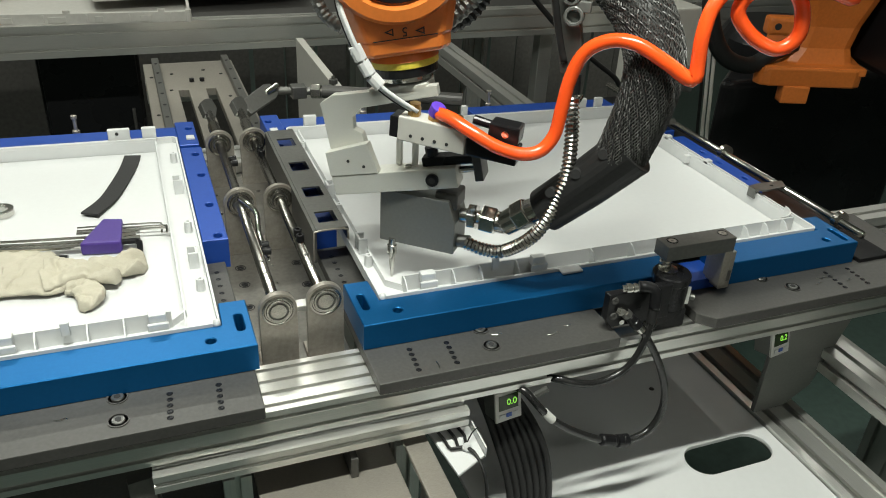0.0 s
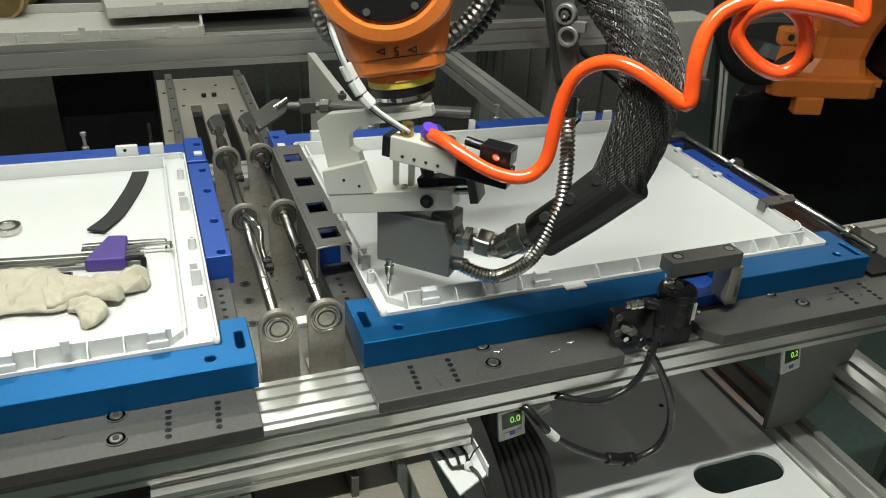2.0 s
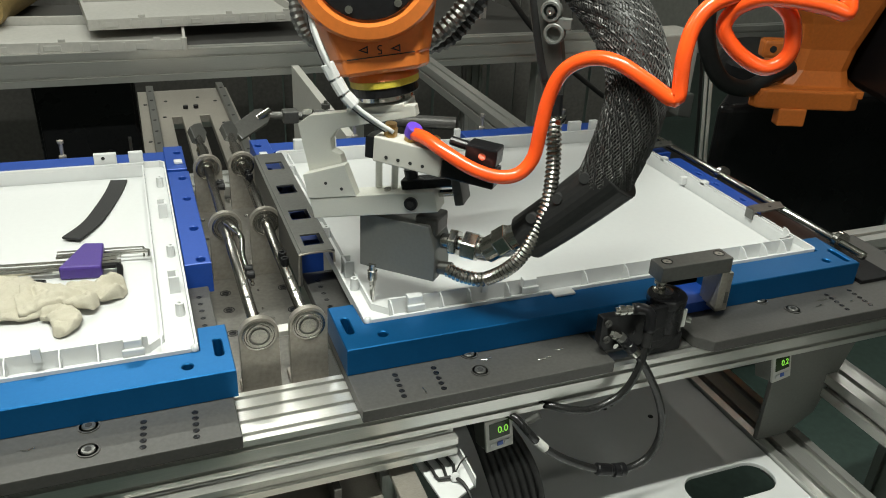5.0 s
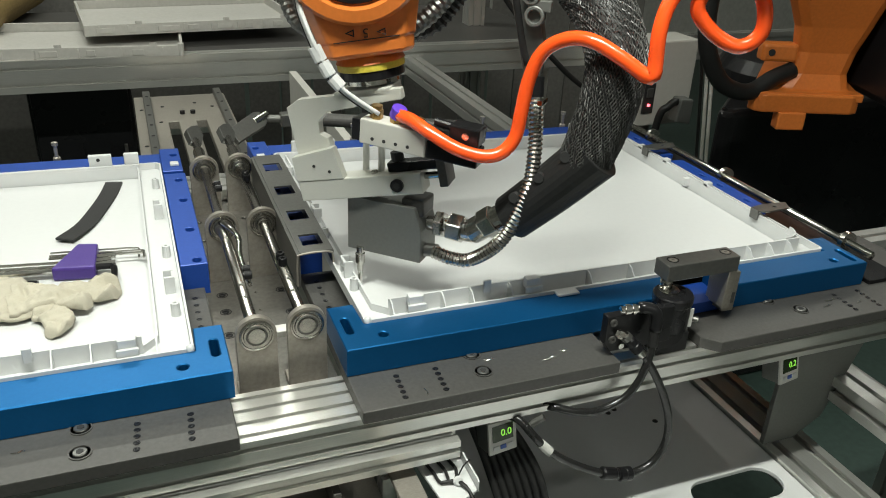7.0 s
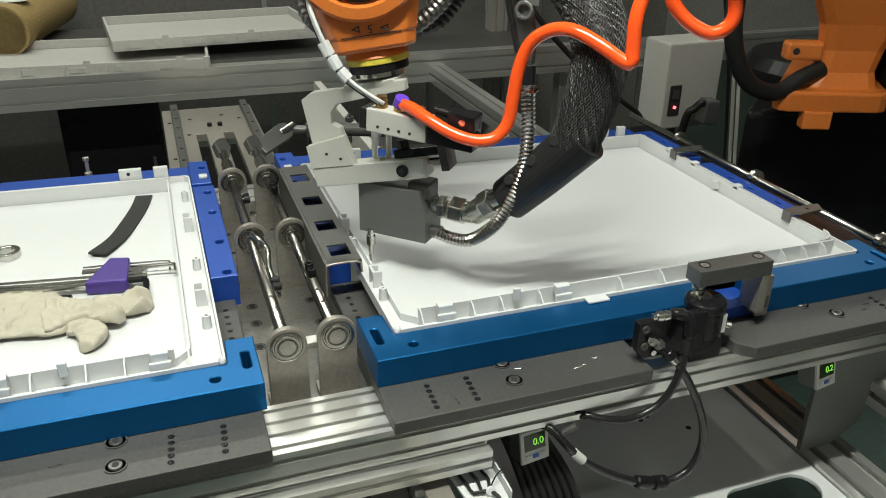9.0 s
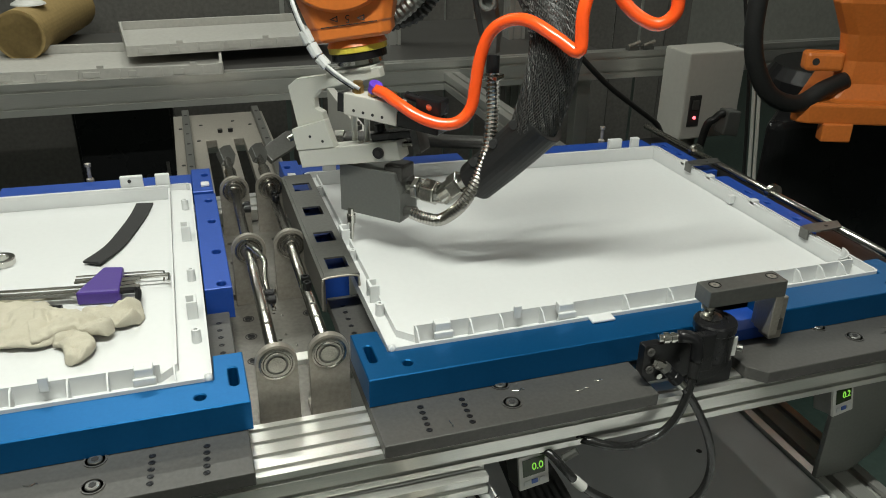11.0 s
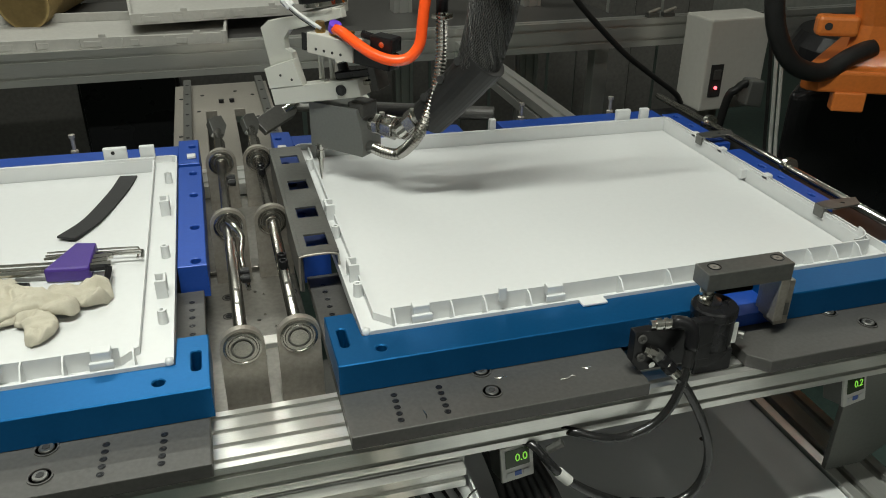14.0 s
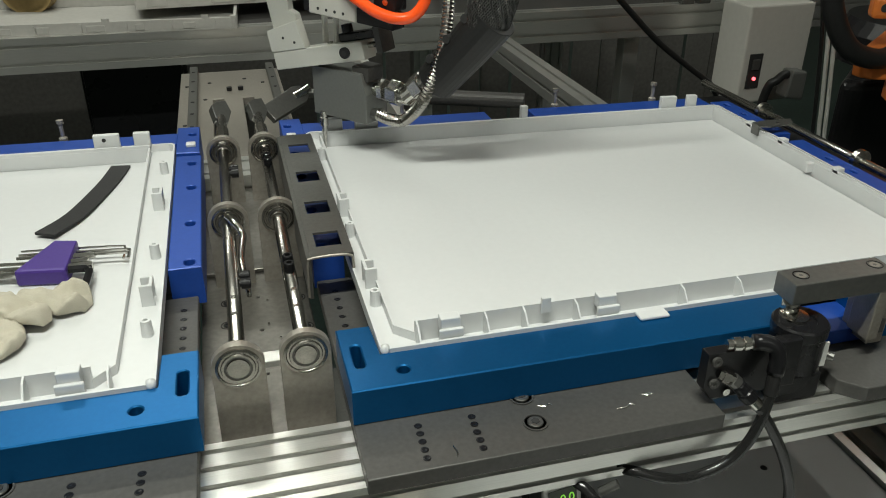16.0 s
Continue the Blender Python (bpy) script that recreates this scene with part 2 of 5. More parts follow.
def ceiling_lamp(x, y, z, length, watts, turn=0.0):
    t = thing("ceiling_lamp", "unseen white fluorescent batten lamp hung from the ceiling", "lamp", "lamps over the line", pose(x, y, z, 0, 0, turn))
    part("housing", box(-length / 2, length / 2, -0.06, 0.06, 0.0, 0.05), GREYPLASTIC, t, bevel=0.004)
    part("tube", cyl((-length / 2, 0, -0.02), (length / 2, 0, -0.02), 0.015, n=12), LAMPGLOW, t)
    for s in (-1, 1):
        part("hanger", cyl((s * length * 0.4, 0, 0.05), (s * length * 0.4, 0, 3.6 - z), 0.004, n=6), STEEL, t)
    li = bpy.data.lights.new("lamp_light", "AREA")
    li.shape, li.size, li.size_y, li.energy, li.color = "RECTANGLE", length, 0.04, watts, (0.97, 1.0, 0.9)
    lo = new("lamp_light", li)
    lo.matrix_basis = pose(x, y, z - 0.05, 0, 0, turn)
    return t


# Lamps out of view; these first two are placed to suit the cast shadows.
ceiling_lamp(-0.2, -0.38, 2.7, 1.0, 43)
ceiling_lamp(-0.9, 1.2, 2.7, 1.2, 8)
# Fill lamps added without a known source: over the rear, side and front.
ceiling_lamp(-0.2, 2.35, 3.0, 1.5, 20)
ceiling_lamp(2.6, 1.2, 2.9, 1.5, 10, 90)
ceiling_lamp(0.5, -2.3, 2.9, 1.5, 8)

# ---- machine bed ----
DECK = 0.951
TOP = 0.966
bed = thing("front_rail", "extruded aluminium profile rail along the front of the machine", "rail")
r1 = part("profile", profile(2.6, 0.08, 0.04, slot=0.0055, depth=0.007, pitch=0.02), ALU, bed)
r1.matrix_basis = pose(-1.3, -0.01, DECK - 0.02)
r2 = part("lower_profile", profile(0.345, 0.03, 0.022, slot=0.006, depth=0.006), ALU, bed)
r2.matrix_basis = pose(-0.225, -0.045, DECK - 0.058)
rb = solo("rear_rail", profile(2.01, 0.08, 0.045), ALU, "extruded aluminium profile rail carrying the rear of the fixtures", "rail")
rb.matrix_basis = pose(-1.3, 0.66, DECK - 0.03)
for x, y in ((-1.05, 0.66), (-0.55, 0.66), (-1.05, 0.03), (1.05, 0.03)):
    leg = solo("frame_post", profile(0.87, 0.08, 0.08), ALU, "upright aluminium profile post of the machine frame", "post", "frame posts")
    leg.matrix_basis = pose(x, y, 0, 0, -90, 0)


def mounting_plate(name, x0, x1, cham, rows, bolts, label, side=()):
    t = thing(name, label, "plate", "mounting plates")
    out = [(x0, 0.246), (x0, -0.059), (x1, -0.059), (x1, 0.246)]
    if cham:
        out = [(x0, 0.13), (x0, -0.042), (x0 + 0.018, -0.06), (x1, -0.06), (x1, 0.13)]
    part("plate_body", slab(out, [], DECK, TOP), PLATE, t, bevel=0.0012)
    for x in rows:
        for k in range(5):
            part("dowel_hole", lathe([(0.0022, 0), (0.0034, 0.0004), (0.0022, 0.0007), (0.0001, 0.0003)], 12, pose(x - k * 0.0005, -0.009 - k * 0.0095, TOP)), BLACKGLOSS, t)
    for x in side:
        for k in range(6):
            part("dowel_hole", lathe([(0.0022, 0), (0.0034, 0.0004), (0.0022, 0.0007), (0.0001, 0.0003)], 12, pose(x, 0.135 + k * 0.017, TOP)), BLACKGLOSS, t)
    for x, y in bolts:
        screw(t, x, y, TOP)
    return t


mounting_plate("mounting_plate", 0.012, 0.311, False, (0.062, 0.107), [(0.155, -0.029), (0.155, 0.005)], "dark grey anodised mounting plate with screw holes", (0.028,))
mounting_plate("mounting_plate", 0.432, 0.86, True, (0.672, 0.712), [(0.599, -0.026), (0.572, 0.006)], "dark grey anodised mounting plate with a chamfered corner")
mounting_plate("mounting_plate", -0.9, -0.109, False, (-0.149, -0.198), [(-0.248, -0.036), (-0.248, 0.0)], "dark grey anodised mounting plate with screw holes", (-0.123,))


for k, (x, y) in enumerate(((0.083, -0.045), (0.17, -0.012), (0.235, -0.03), (0.26, -0.02), (0.64, -0.03), (0.655, -0.02), (0.69, -0.034), (-0.3, -0.02))):
    d = 0.004 + 0.002 * (k % 3)
    sv = solo("metal_shaving", tube([(x - d, y + 0.002 * (k % 2), TOP + 0.0007), (x, y - 0.001, TOP + 0.0015), (x + d * 0.6, y + 0.003, TOP + 0.0007), (x + d, y, TOP + 0.001)] if k else [(x, y + 0.006, TOP + 0.0008), (x + 0.001, y - 0.004, TOP + 0.0015), (x - 0.001, y - 0.0065, 0.962), (x + 0.001, y - 0.0062, 0.953)], 0.0004, 5), CHROME, "tiny bright metal shaving on the dark plate", "shaving", "shavings")


# ---- blue nests and white panels ----
def corner_bar(t, x0, mirror):
    """The long front bar of a nest, with its slot and hole at the end beside the shafts."""
    s = -1 if mirror else 1
    X = lambda v: s * v + (-0.092 if mirror else 0)
    pts = [(X(0.012), 0.004), (X(x0), 0.004), (X(x0), 0.05), (X(0.0438), 0.05), (X(0.0425), 0.095), (X(0.012), 0.095)]
    holes = [obround(X(0.0245), 0.051, 0.009, 0.034), obround(X(0.058), 0.024, 0.011, 0.011)]
    b = part("corner_bar", slab(pts, holes, TOP + 0.001, 1.0, 0.0011), BLUE, t)
    part("stud", lathe([(0.0035, 0.968), (0.0035, 0.99), (0.0001, 0.991)], 12, pose(X(0.0245), 0.044, 0)), PLATE, b)
    part("stud", lathe([(0.0042, 0.968), (0.0042, 0.988), (0.0001, 0.989)], 12, pose(X(0.058), 0.024, 0)), PLATE, b)
    return b


def nest(mirror):
    t = thing("fixture_nest", "blue anodised aluminium nest that holds a white panel", "fixture", "panel nests")
    s = -1 if mirror else 1
    X = lambda v: s * v + (-0.092 if mirror else 0)
    bx = lambda a, b, *r: box(min(X(a), X(b)), max(X(a), X(b)), *r)
    if mirror:
        corner_bar(t, 0.73, True)
    else:
        corner_bar(t, 0.436, False)
        part("pocket", bx(0.436, 0.5, 0.004, 0.05, TOP + 0.001, 0.982), NAVY, t, bevel=0.001)
        out = [(0.5, 0.004), (0.732, 0.004), (0.732, 0.088), (0.7025, 0.088), (0.7005, 0.05), (0.5, 0.05)]
        part("corner_bar", slab(out, [obround(0.7195, 0.03, 0.009, 0.036), obround(0.69, 0.022, 0.011, 0.011)], TOP + 0.001, 1.0, 0.0011), BLUE, t)
        for y0, y1 in ((0.21, 0.44), (0.47, 0.64)):
            part("side_block", slab(rect(0.702, 0.734, y0, y1), [obround(0.719, y0 + d, 0.007, 0.014) for d in (0.03, 0.1, 0.15)], 0.96, 1.0, 0.001), NAVY, t)
    # blocks along the side next to the shafts
    hs = [obround(X(0.022), y, 0.011, 0.014) for y in (0.262, 0.356, 0.462, 0.545)]
    part("side_block", slab([(X(0.01), 0.25), (X(0.043), 0.25), (X(0.043), 0.575), (X(0.01), 0.575)], hs, 0.955, 0.998, 0.001), NAVY, t)
    part("end_block", slab([(X(0.012), 0.582), (X(0.043), 0.582), (X(0.043), 0.69), (X(0.012), 0.69)], [obround(X(0.022), 0.657, 0.011, 0.014)], 0.955, 1.0, 0.001), NAVY, t)
    part("locating_pad", bx(0.017, 0.03, 0.602, 0.616, 1.0, 1.004), WHITE, t, bevel=0.001)
    part("rear_bar", bx(0.043, 0.33, 0.628, 0.672, 0.96, 0.998), NAVY, t, bevel=0.0012)
    part("rear_bar", bx(0.4, 0.7, 0.628, 0.672, 0.96, 0.998), NAVY, t, bevel=0.0012)
    for x in (0.2, 0.45, 0.62):
        p = part("rear_post", lathe([(0.006, 0.99), (0.006, 1.0), (0.003, 1.002), (0.003, 1.02), (0.005, 1.021), (0.005, 1.026), (0.0001, 1.027)], 12, pose(X(x), 0.68, 0)), STEEL, t)
    return t


def white_panel(mirror):
    """A shallow moulded tray: sheet, upright rim, flange with gussets, clips and tabs."""
    t = thing("white_panel", "white moulded plastic panel tray with ribbed rim", "panel", "panels in the nests")
    s = -1 if mirror else 1
    X = lambda v: s * v + (-0.092 if mirror else 0)
    bx = lambda a, b, *r: box(min(X(a), X(b)), max(X(a), X(b)), *r)
    x0, x1, y0, y1 = 0.0445, 0.7, 0.0508, 0.618
    zs, zr, zf = 0.984, 1.006, 0.989
    ix = x0 + (0.033 if mirror else 0.018)
    sheet = bx(ix, x1 - 0.0165, y0 + 0.0185, y1 - 0.0165, zs - 0.003, zs)
    part("sheet", sheet, WHITE, t, bevel=0.001)
    i0, i1, j0, j1 = ix, x1 - 0.012, y0 + 0.0205, y1 - 0.012
    w = 0.0025
    c = 0.016
    ring = [(i0 + c, j0), (i1 - c, j0), (i1, j0 + c), (i1, j1), (i0, j1), (i0, j0 + c)]
    inner = [(i0 + c + w * 0.5, j0 + w), (i1 - c - w * 0.5, j0 + w), (i1 - w, j0 + c + w * 0.5), (i1 - w, j1 - w), (i0 + w, j1 - w), (i0 + w, j0 + c + w * 0.5)]
    part("inner_rim", slab([(X(a), b) for a, b in ring], [[(X(a), b) for a, b in inner]], zs - 0.003, zr - 0.004), WHITE, t)
    outr = [(x0, y0 + 0.004), (x0 + 0.004, y0), (x1 - 0.004, y0), (x1, y0 + 0.004), (x1, y1 - 0.006), (x1 - 0.006, y1), (x0 + 0.006, y1), (x0, y1 - 0.006)]
    o2 = [(x0 + w, y0 + 0.004 + w), (x0 + 0.004 + w, y0 + w), (x1 - 0.004 - w, y0 + w), (x1 - w, y0 + 0.004 + w), (x1 - w, y1 - 0.006 - w), (x1 - 0.006 - w, y1 - w), (x0 + 0.006 + w, y1 - w), (x0 + w, y1 - 0.006 - w)]
    part("flange", slab([(X(a), b) for a, b in inset(o2, 0.0002)], [[(X(a), b) for a, b in inset(ring, -0.0003)]], zs + 0.0065, zs + 0.009), WHITE, t)
    rim = part("outer_rim", slab([(X(a), b) for a, b in outr], [[(X(a), b) for a, b in o2]], zf, zr - 0.003), WHITE, t)
    xs = [0.08, 0.142, 0.178, 0.228, 0.336, 0.396, 0.455, 0.51, 0.548, 0.582, 0.617, 0.65]
    for x in xs:
        b = bmesh.new()
        vs = [(x, y0 + w, zs + 0.009), (x, j0, zs + 0.009), (x, j0, zr + 0.008), (x, j0 - 0.008, zr + 0.006), (x, y0 + w, zr - 0.004)]
        A = [b.verts.new((X(p[0]) - 0.0008, p[1], p[2])) for p in vs]
        B = [b.verts.new((X(p[0]) + 0.0008, p[1], p[2])) for p in vs]
        for k in range(5):
            b.faces.new((A[k], A[(k + 1) % 5], B[(k + 1) % 5], B[k]))
        b.faces.new(A[::-1])
        b.faces.new(B)
        part("gusset", b, WHITE, t)
    part("front_wall", bx(i0 + c, i1 - c, j0 - 0.0005, j0 + 0.002, zs, zr + 0.008), WHITE, t)
    for x in (0.108, 0.256):
        k = part("clip", bx(x - 0.009, x + 0.009, j0 - 0.012, j0 - 0.001, zr, zr + 0.013), WHITE, t, bevel=0.001)
        part("clip_foot", bx(x - 0.011, x + 0.011, j0 - 0.016, j0 - 0.012, zs + 0.009, zr + 0.004), WHITE, k, bevel=0.001)
    for y in (0.19, 0.41) if mirror else (0.17, 0.34):
        # clip: two cheeks with a bridge
        k = part("side_clip", bx(x0 + 0.008, x0 + 0.02, y, y + 0.0035, zs + 0.008, zr + 0.009), WHITE, t, bevel=0.0008)
        part("clip_cheek", bx(x0 + 0.008, x0 + 0.02, y + 0.018, y + 0.0215, zs + 0.008, zr + 0.009), WHITE, k, bevel=0.0008)
        part("clip_bridge", bx(x0 + 0.008, x0 + 0.0115, y + 0.003, y + 0.0185, zr + 0.001, zr + 0.0085), WHITE, k, bevel=0.0008)
    for y in (0.14, 0.29, 0.53):
        part("boss", lathe([(0.0055, zs + 0.008), (0.0048, zr + 0.003), (0.0022, zr + 0.003), (0.0022, zr), (0.0001, zr)], 14, pose(X(x0 + 0.012), y, 0)), WHITE, t)
    for y in (0.3, 0.42, 0.5):
        part("side_clip", bx(x1 - 0.014, x1 - 0.004, y, y + 0.012, zr - 0.004, zr + 0.004), WHITE, t, bevel=0.001)
    # upright tab, the rolled foot at the corner and the ribs of the far corner
    part("tall_tab", bx(0.194, 0.203, j0 - 0.006, j0 - 0.002, zr, zr + 0.016), WHITE, t, bevel=0.0008)
    part("drip_tab", bx(0.28, 0.309, y0 - 0.012, y0 + 0.001, zr - 0.0055, zr - 0.0025), WHITE, t, bevel=0.001)
    part("corner_foot", lathe([(0.0038, zf + 0.008), (0.0045, zf + 0.012), (0.0038, zf + 0.016), (0.0001, zf + 0.018)], 14, pose(X(x0 + 0.004), y0 + 0.002, 0)), WHITE, t, smooth=True)
    b = bmesh.new()
    arc = [(i1 - 0.034 + 0.032 * math.sin(a), j0 + 0.036 - 0.03 * math.cos(a)) for a in [q * math.pi / 16 for q in range(9)]]
    for (ax_, ay_), (bx_, by_) in zip(arc, arc[1:]):
        vs = [b.verts.new((X(px), py, pz)) for px, py, pz in ((ax_, ay_, zs), (bx_, by_, zs), (bx_, by_, zr + 0.008), (ax_, ay_, zr + 0.008))]
        ws = [b.verts.new((X(px), py, pz)) for px, py, pz in ((ax_ + 0.001, ay_ - 0.0015, zs), (bx_ + 0.001, by_ - 0.0015, zs), (bx_ + 0.001, by_ - 0.0015, zr + 0.008), (ax_ + 0.001, ay_ - 0.0015, zr + 0.008))]
        b.faces.new(vs)
        b.faces.new(ws[::-1])
        b.faces.new((vs[3], vs[2], ws[2], ws[3]))
    part("corner_rib", b, WHITE, t)
    part("corner_block", bx(i1 - 0.05, i1 - 0.034, j0 + 0.004, j0 + 0.009, zs, zr + 0.003), WHITE, t, bevel=0.001)
    part("side_latch", bx(i1 - 0.012, i1 - 0.002, j0 + 0.275, j0 + 0.283, zs + 0.004, zr - 0.004), WHITE, t, bevel=0.001)
    # groove floor round the sheet
    part("groove", slab([(X(a), b_) for a, b_ in rect(i0 + 0.003, i1 - 0.0005, j0 + 0.003, j1 - 0.0005)], [[(X(a), b_) for a, b_ in rect(i0 + 0.02, i1 - 0.02, j0 + 0.02, j1 - 0.02)]], zs - 0.006, zs - 0.0032), WHITE, t)
    part("rear_wall", bx(i0, i1, j1 - 0.002, j1 + 0.001, zs - 0.004, zr), WHITE, t)
    part("side_wall", bx(i1 - 0.002, i1 + 0.001, j0 + c, j1, zs - 0.004, zr), WHITE, t)
    for x, wd in ((0.133, 0.034), (0.087, 0.022), (0.612, 0.026), (0.652, 0.016), (0.374, 0.011)):
        k = part("rear_tab", bx(x - wd / 2, x + wd / 2, y1 - 0.006, y1 + 0.003, zr - 0.004, zr + 0.016), WHITE, t, bevel=0.0015)
        if wd > 0.03:
            part("tab_hole", cyl((X(x + 0.003), y1 - 0.0065, zr + 0.009), (X(x + 0.003), y1 + 0.0035, zr + 0.009), 0.0028, n=12), SLOT, k)
    return t


def taper(t, x0):
    """The far edge runs a little askew to the front one."""
    for o in (*t.children, *(c for o in t.children for c in o.children)):
        for v in o.data.vertices:
            v.co.y -= 0.045 * (v.co.x - x0) * min(1, max(0, v.co.y - 0.05) / 0.55)


for mirror in (False, True):
    taper(nest(mirror), -0.136 if mirror else 0.044)
    taper(white_panel(mirror), -0.136 if mirror else 0.044)

# grey angle cover over the side blocks
ang = thing("slotted_cover", "grey zinc-plated folded sheet cover with square openings", "cover")
hs = [rect(0.012, 0.038, y - 0.016, y + 0.016) for y in (0.235, 0.315, 0.407, 0.505)]
part("top_sheet", slab([(0.004, 0.2), (0.046, 0.2), (0.046, 0.56), (0.004, 0.56)], hs, 1.018, 1.0205), DARKSTEEL, ang)
part("side_sheet", slab([(0, 0.2), (0.0, 0.56), (0.0045, 0.56), (0.0045, 0.2)], [], 0.972, 1.019), DARKSTEEL, ang)
part("edge_lip", box(0.0445, 0.047, 0.2, 0.56, 1.003, 1.019), DARKSTEEL, ang)
tube_lip = part("front_lip", tube([(0.0, 0.199, 0.975), (0.001, 0.199, 1.012), (0.006, 0.199, 1.0185), (0.04, 0.199, 1.0185), (0.0455, 0.199, 1.012), (0.046, 0.199, 0.99)], 0.0015, 6), STEEL, ang)

# ---- shafts and bearings between the nests ----
base = thing("drilled_bed", "worn grey steel base plate drilled with screw holes", "plate")
hl = [obround(-0.05, y, 0.004, 0.004) for y in (0.16, 0.24, 0.31, 0.42, 0.5)]
part("plate_body", slab(rect(-0.112, 0.006, 0.035, 0.72), hl, 0.905, 0.918, 0.0008), BEDSTEEL, base)
# Near-black sheet added below, so the drilled holes look shaded.
part("under_plate", box(-0.112, 0.006, 0.05, 0.72, 0.895, 0.904), SLOT, base)
for x, y in ((-0.085, 0.258), (-0.084, 0.304), (-0.005, 0.298), (-0.003, 0.236), (-0.088, 0.2), (-0.09, 0.42), (0.0, 0.42)):
    k = part("counterbore", lathe([(0.0075, 0.9178), (0.0075, 0.9184), (0.0066, 0.9186), (0.0062, 0.9176), (0.0001, 0.9176)], 20, pose(x, y, 0)), SLOT, base)
    part("screw_head", lathe([(0.0048, 0.9176), (0.0048, 0.9186), (0.0026, 0.9188), (0.0001, 0.918)], 16, pose(x, y, 0)), BLACKGLOSS, k)
for x, y in ((-0.03, 0.19), (-0.042, 0.25), (-0.04, 0.3), (-0.032, 0.22), (-0.052, 0.385)):
    part("bright_speck", lathe([(0.0016, 0.9181), (0.0012, 0.9192), (0.0001, 0.9194)], 8, pose(x, y, 0)), CHROME, base)
part("rear_plate", slab(rect(-0.112, 0.006, 0.368, 0.62), [obround(x, y, 0.008, 0.008) for x in (-0.09, -0.02) for y in (0.4, 0.47, 0.54)], 0.919, 0.9235, 0.0006), BEDSTEEL, base)
part("cross_bar", box(-0.052, -0.024, 0.084, 0.1, 0.978, 0.985), ALU, base, bevel=0.001)


def bearing_stand(x, y, zc, w):
    t = thing("bearing_stand", "steel bearing plate with rounded top and ball bearing", "bearing stand", "bearing stands of the shafts", pose(x, y, 0))
    n = 14
    out = [(-w / 2, 0.918 - zc), (w / 2, 0.918 - zc)] + [(w / 2 * math.cos(math.pi * k / n), w / 2 * math.sin(math.pi * k / n)) for k in range(n + 1)]
    b = slab(out, [], -0.004, 0.004)
    bmesh.ops.transform(b, matrix=Matrix.Translation((0, 0, zc)) @ Matrix.Rotation(radians(90), 4, "X"), verts=b.verts)
    part("stand_plate", b, STEEL, t, bevel=0.001)
    part("stand_foot", box(-w / 2, w / 2, 0.004, 0.03, 0.918, 0.926), STEEL, t, bevel=0.001)
    up = Matrix.Translation((0, -0.004, zc)) @ Matrix.Rotation(radians(90), 4, "X")
    k = part("bearing", lathe([(0.0185, -0.002), (0.0185, 0.0018), (0.0165, 0.0022), (0.0158, 0.001), (0.0142, 0.001), (0.0135, 0.0024), (0.0115, 0.0024), (0.011, 0.001), (0.0095, 0.001), (0.009, 0.0026), (0.0001, 0.0026)], 32, up), SHAFT, t)
    part("bearing_shield", lathe([(0.0112, 0.0008), (0.0112, 0.0019), (0.0098, 0.0019), (0.0097, 0.0008)], 32, up), DARKSTEEL, k)
    return t


for x, y0 in ((-0.0725, 0.06), (-0.0172, 0.066)):
    bearing_stand(x, y0, 1.003, 0.043)
    bearing_stand(x, 0.348, 1.0, 0.045)
    bearing_stand(x, 0.575, 1.0, 0.045)
    sh = thing("shaft", "polished steel shaft with collars through three bearings", "shaft", "shafts between the nests")
    part("rod", cyl((x, 0.066, 1.0), (x, 0.72, 1.0), 0.0068, n=20), SHAFT, sh, smooth=True)
    for y in (0.334, 0.561):
        part("collar", cyl((x, y, 1.0), (x, y + 0.008, 1.0), 0.0102, n=24), SHAFT, sh, bevel=0.0008)
    for y in (0.2, 0.216, 0.49, 0.507):
        # cap screws: from the side on one shaft, from above on the other
        p, d = ((x, y, 1.0), Vector((1, 0, -0.05))) if x < -0.05 else ((x, y, 1.0), Vector((0, 0, 1)))
        k = part("clamp_screw", lathe([(0.0032, 0.004), (0.0032, 0.008), (0.0054, 0.008), (0.0054, 0.0165), (0.0048, 0.0172), (0.003, 0.0172), (0.003, 0.0145), (0.0001, 0.0145)], 16, axis(p, d)), BLACKGLOSS, sh)
    for y in (0.135, 0.165):
        part("set_screw", cyl((x, y, 1.004), (x, y, 1.0072), 0.0026, n=12), CHROME, sh)
    part("far_sleeve", cyl((x, 0.575, 1.0), (x, 0.66, 1.0), 0.0095, n=20), SHAFT, sh, bevel=0.0006)
    # crank cheek at the far end
    b = slab([(-0.01, 0), (0.01, 0), (0.016, 0.03), (0.008, 0.055), (-0.006, 0.045), (-0.016, 0.03)], [], -0.008, 0.004)
    ck = part("crank_cheek", b, DARKSTEEL, sh, bevel=0.001)
    ck.matrix_basis = pose(x, 0.71, 0.998, 20, 25, 8)
finger = solo("trigger_finger", tube([(-0.074, 0.335, 1.012), (-0.066, 0.31, 1.014), (-0.058, 0.29, 1.008), (-0.062, 0.25, 1.0), (-0.058, 0.2, 0.985)], lambda k: 0.0045 - 0.002 * k, 10), CHROME, "bent polished steel trigger finger on the shaft", "finger", smooth=True)

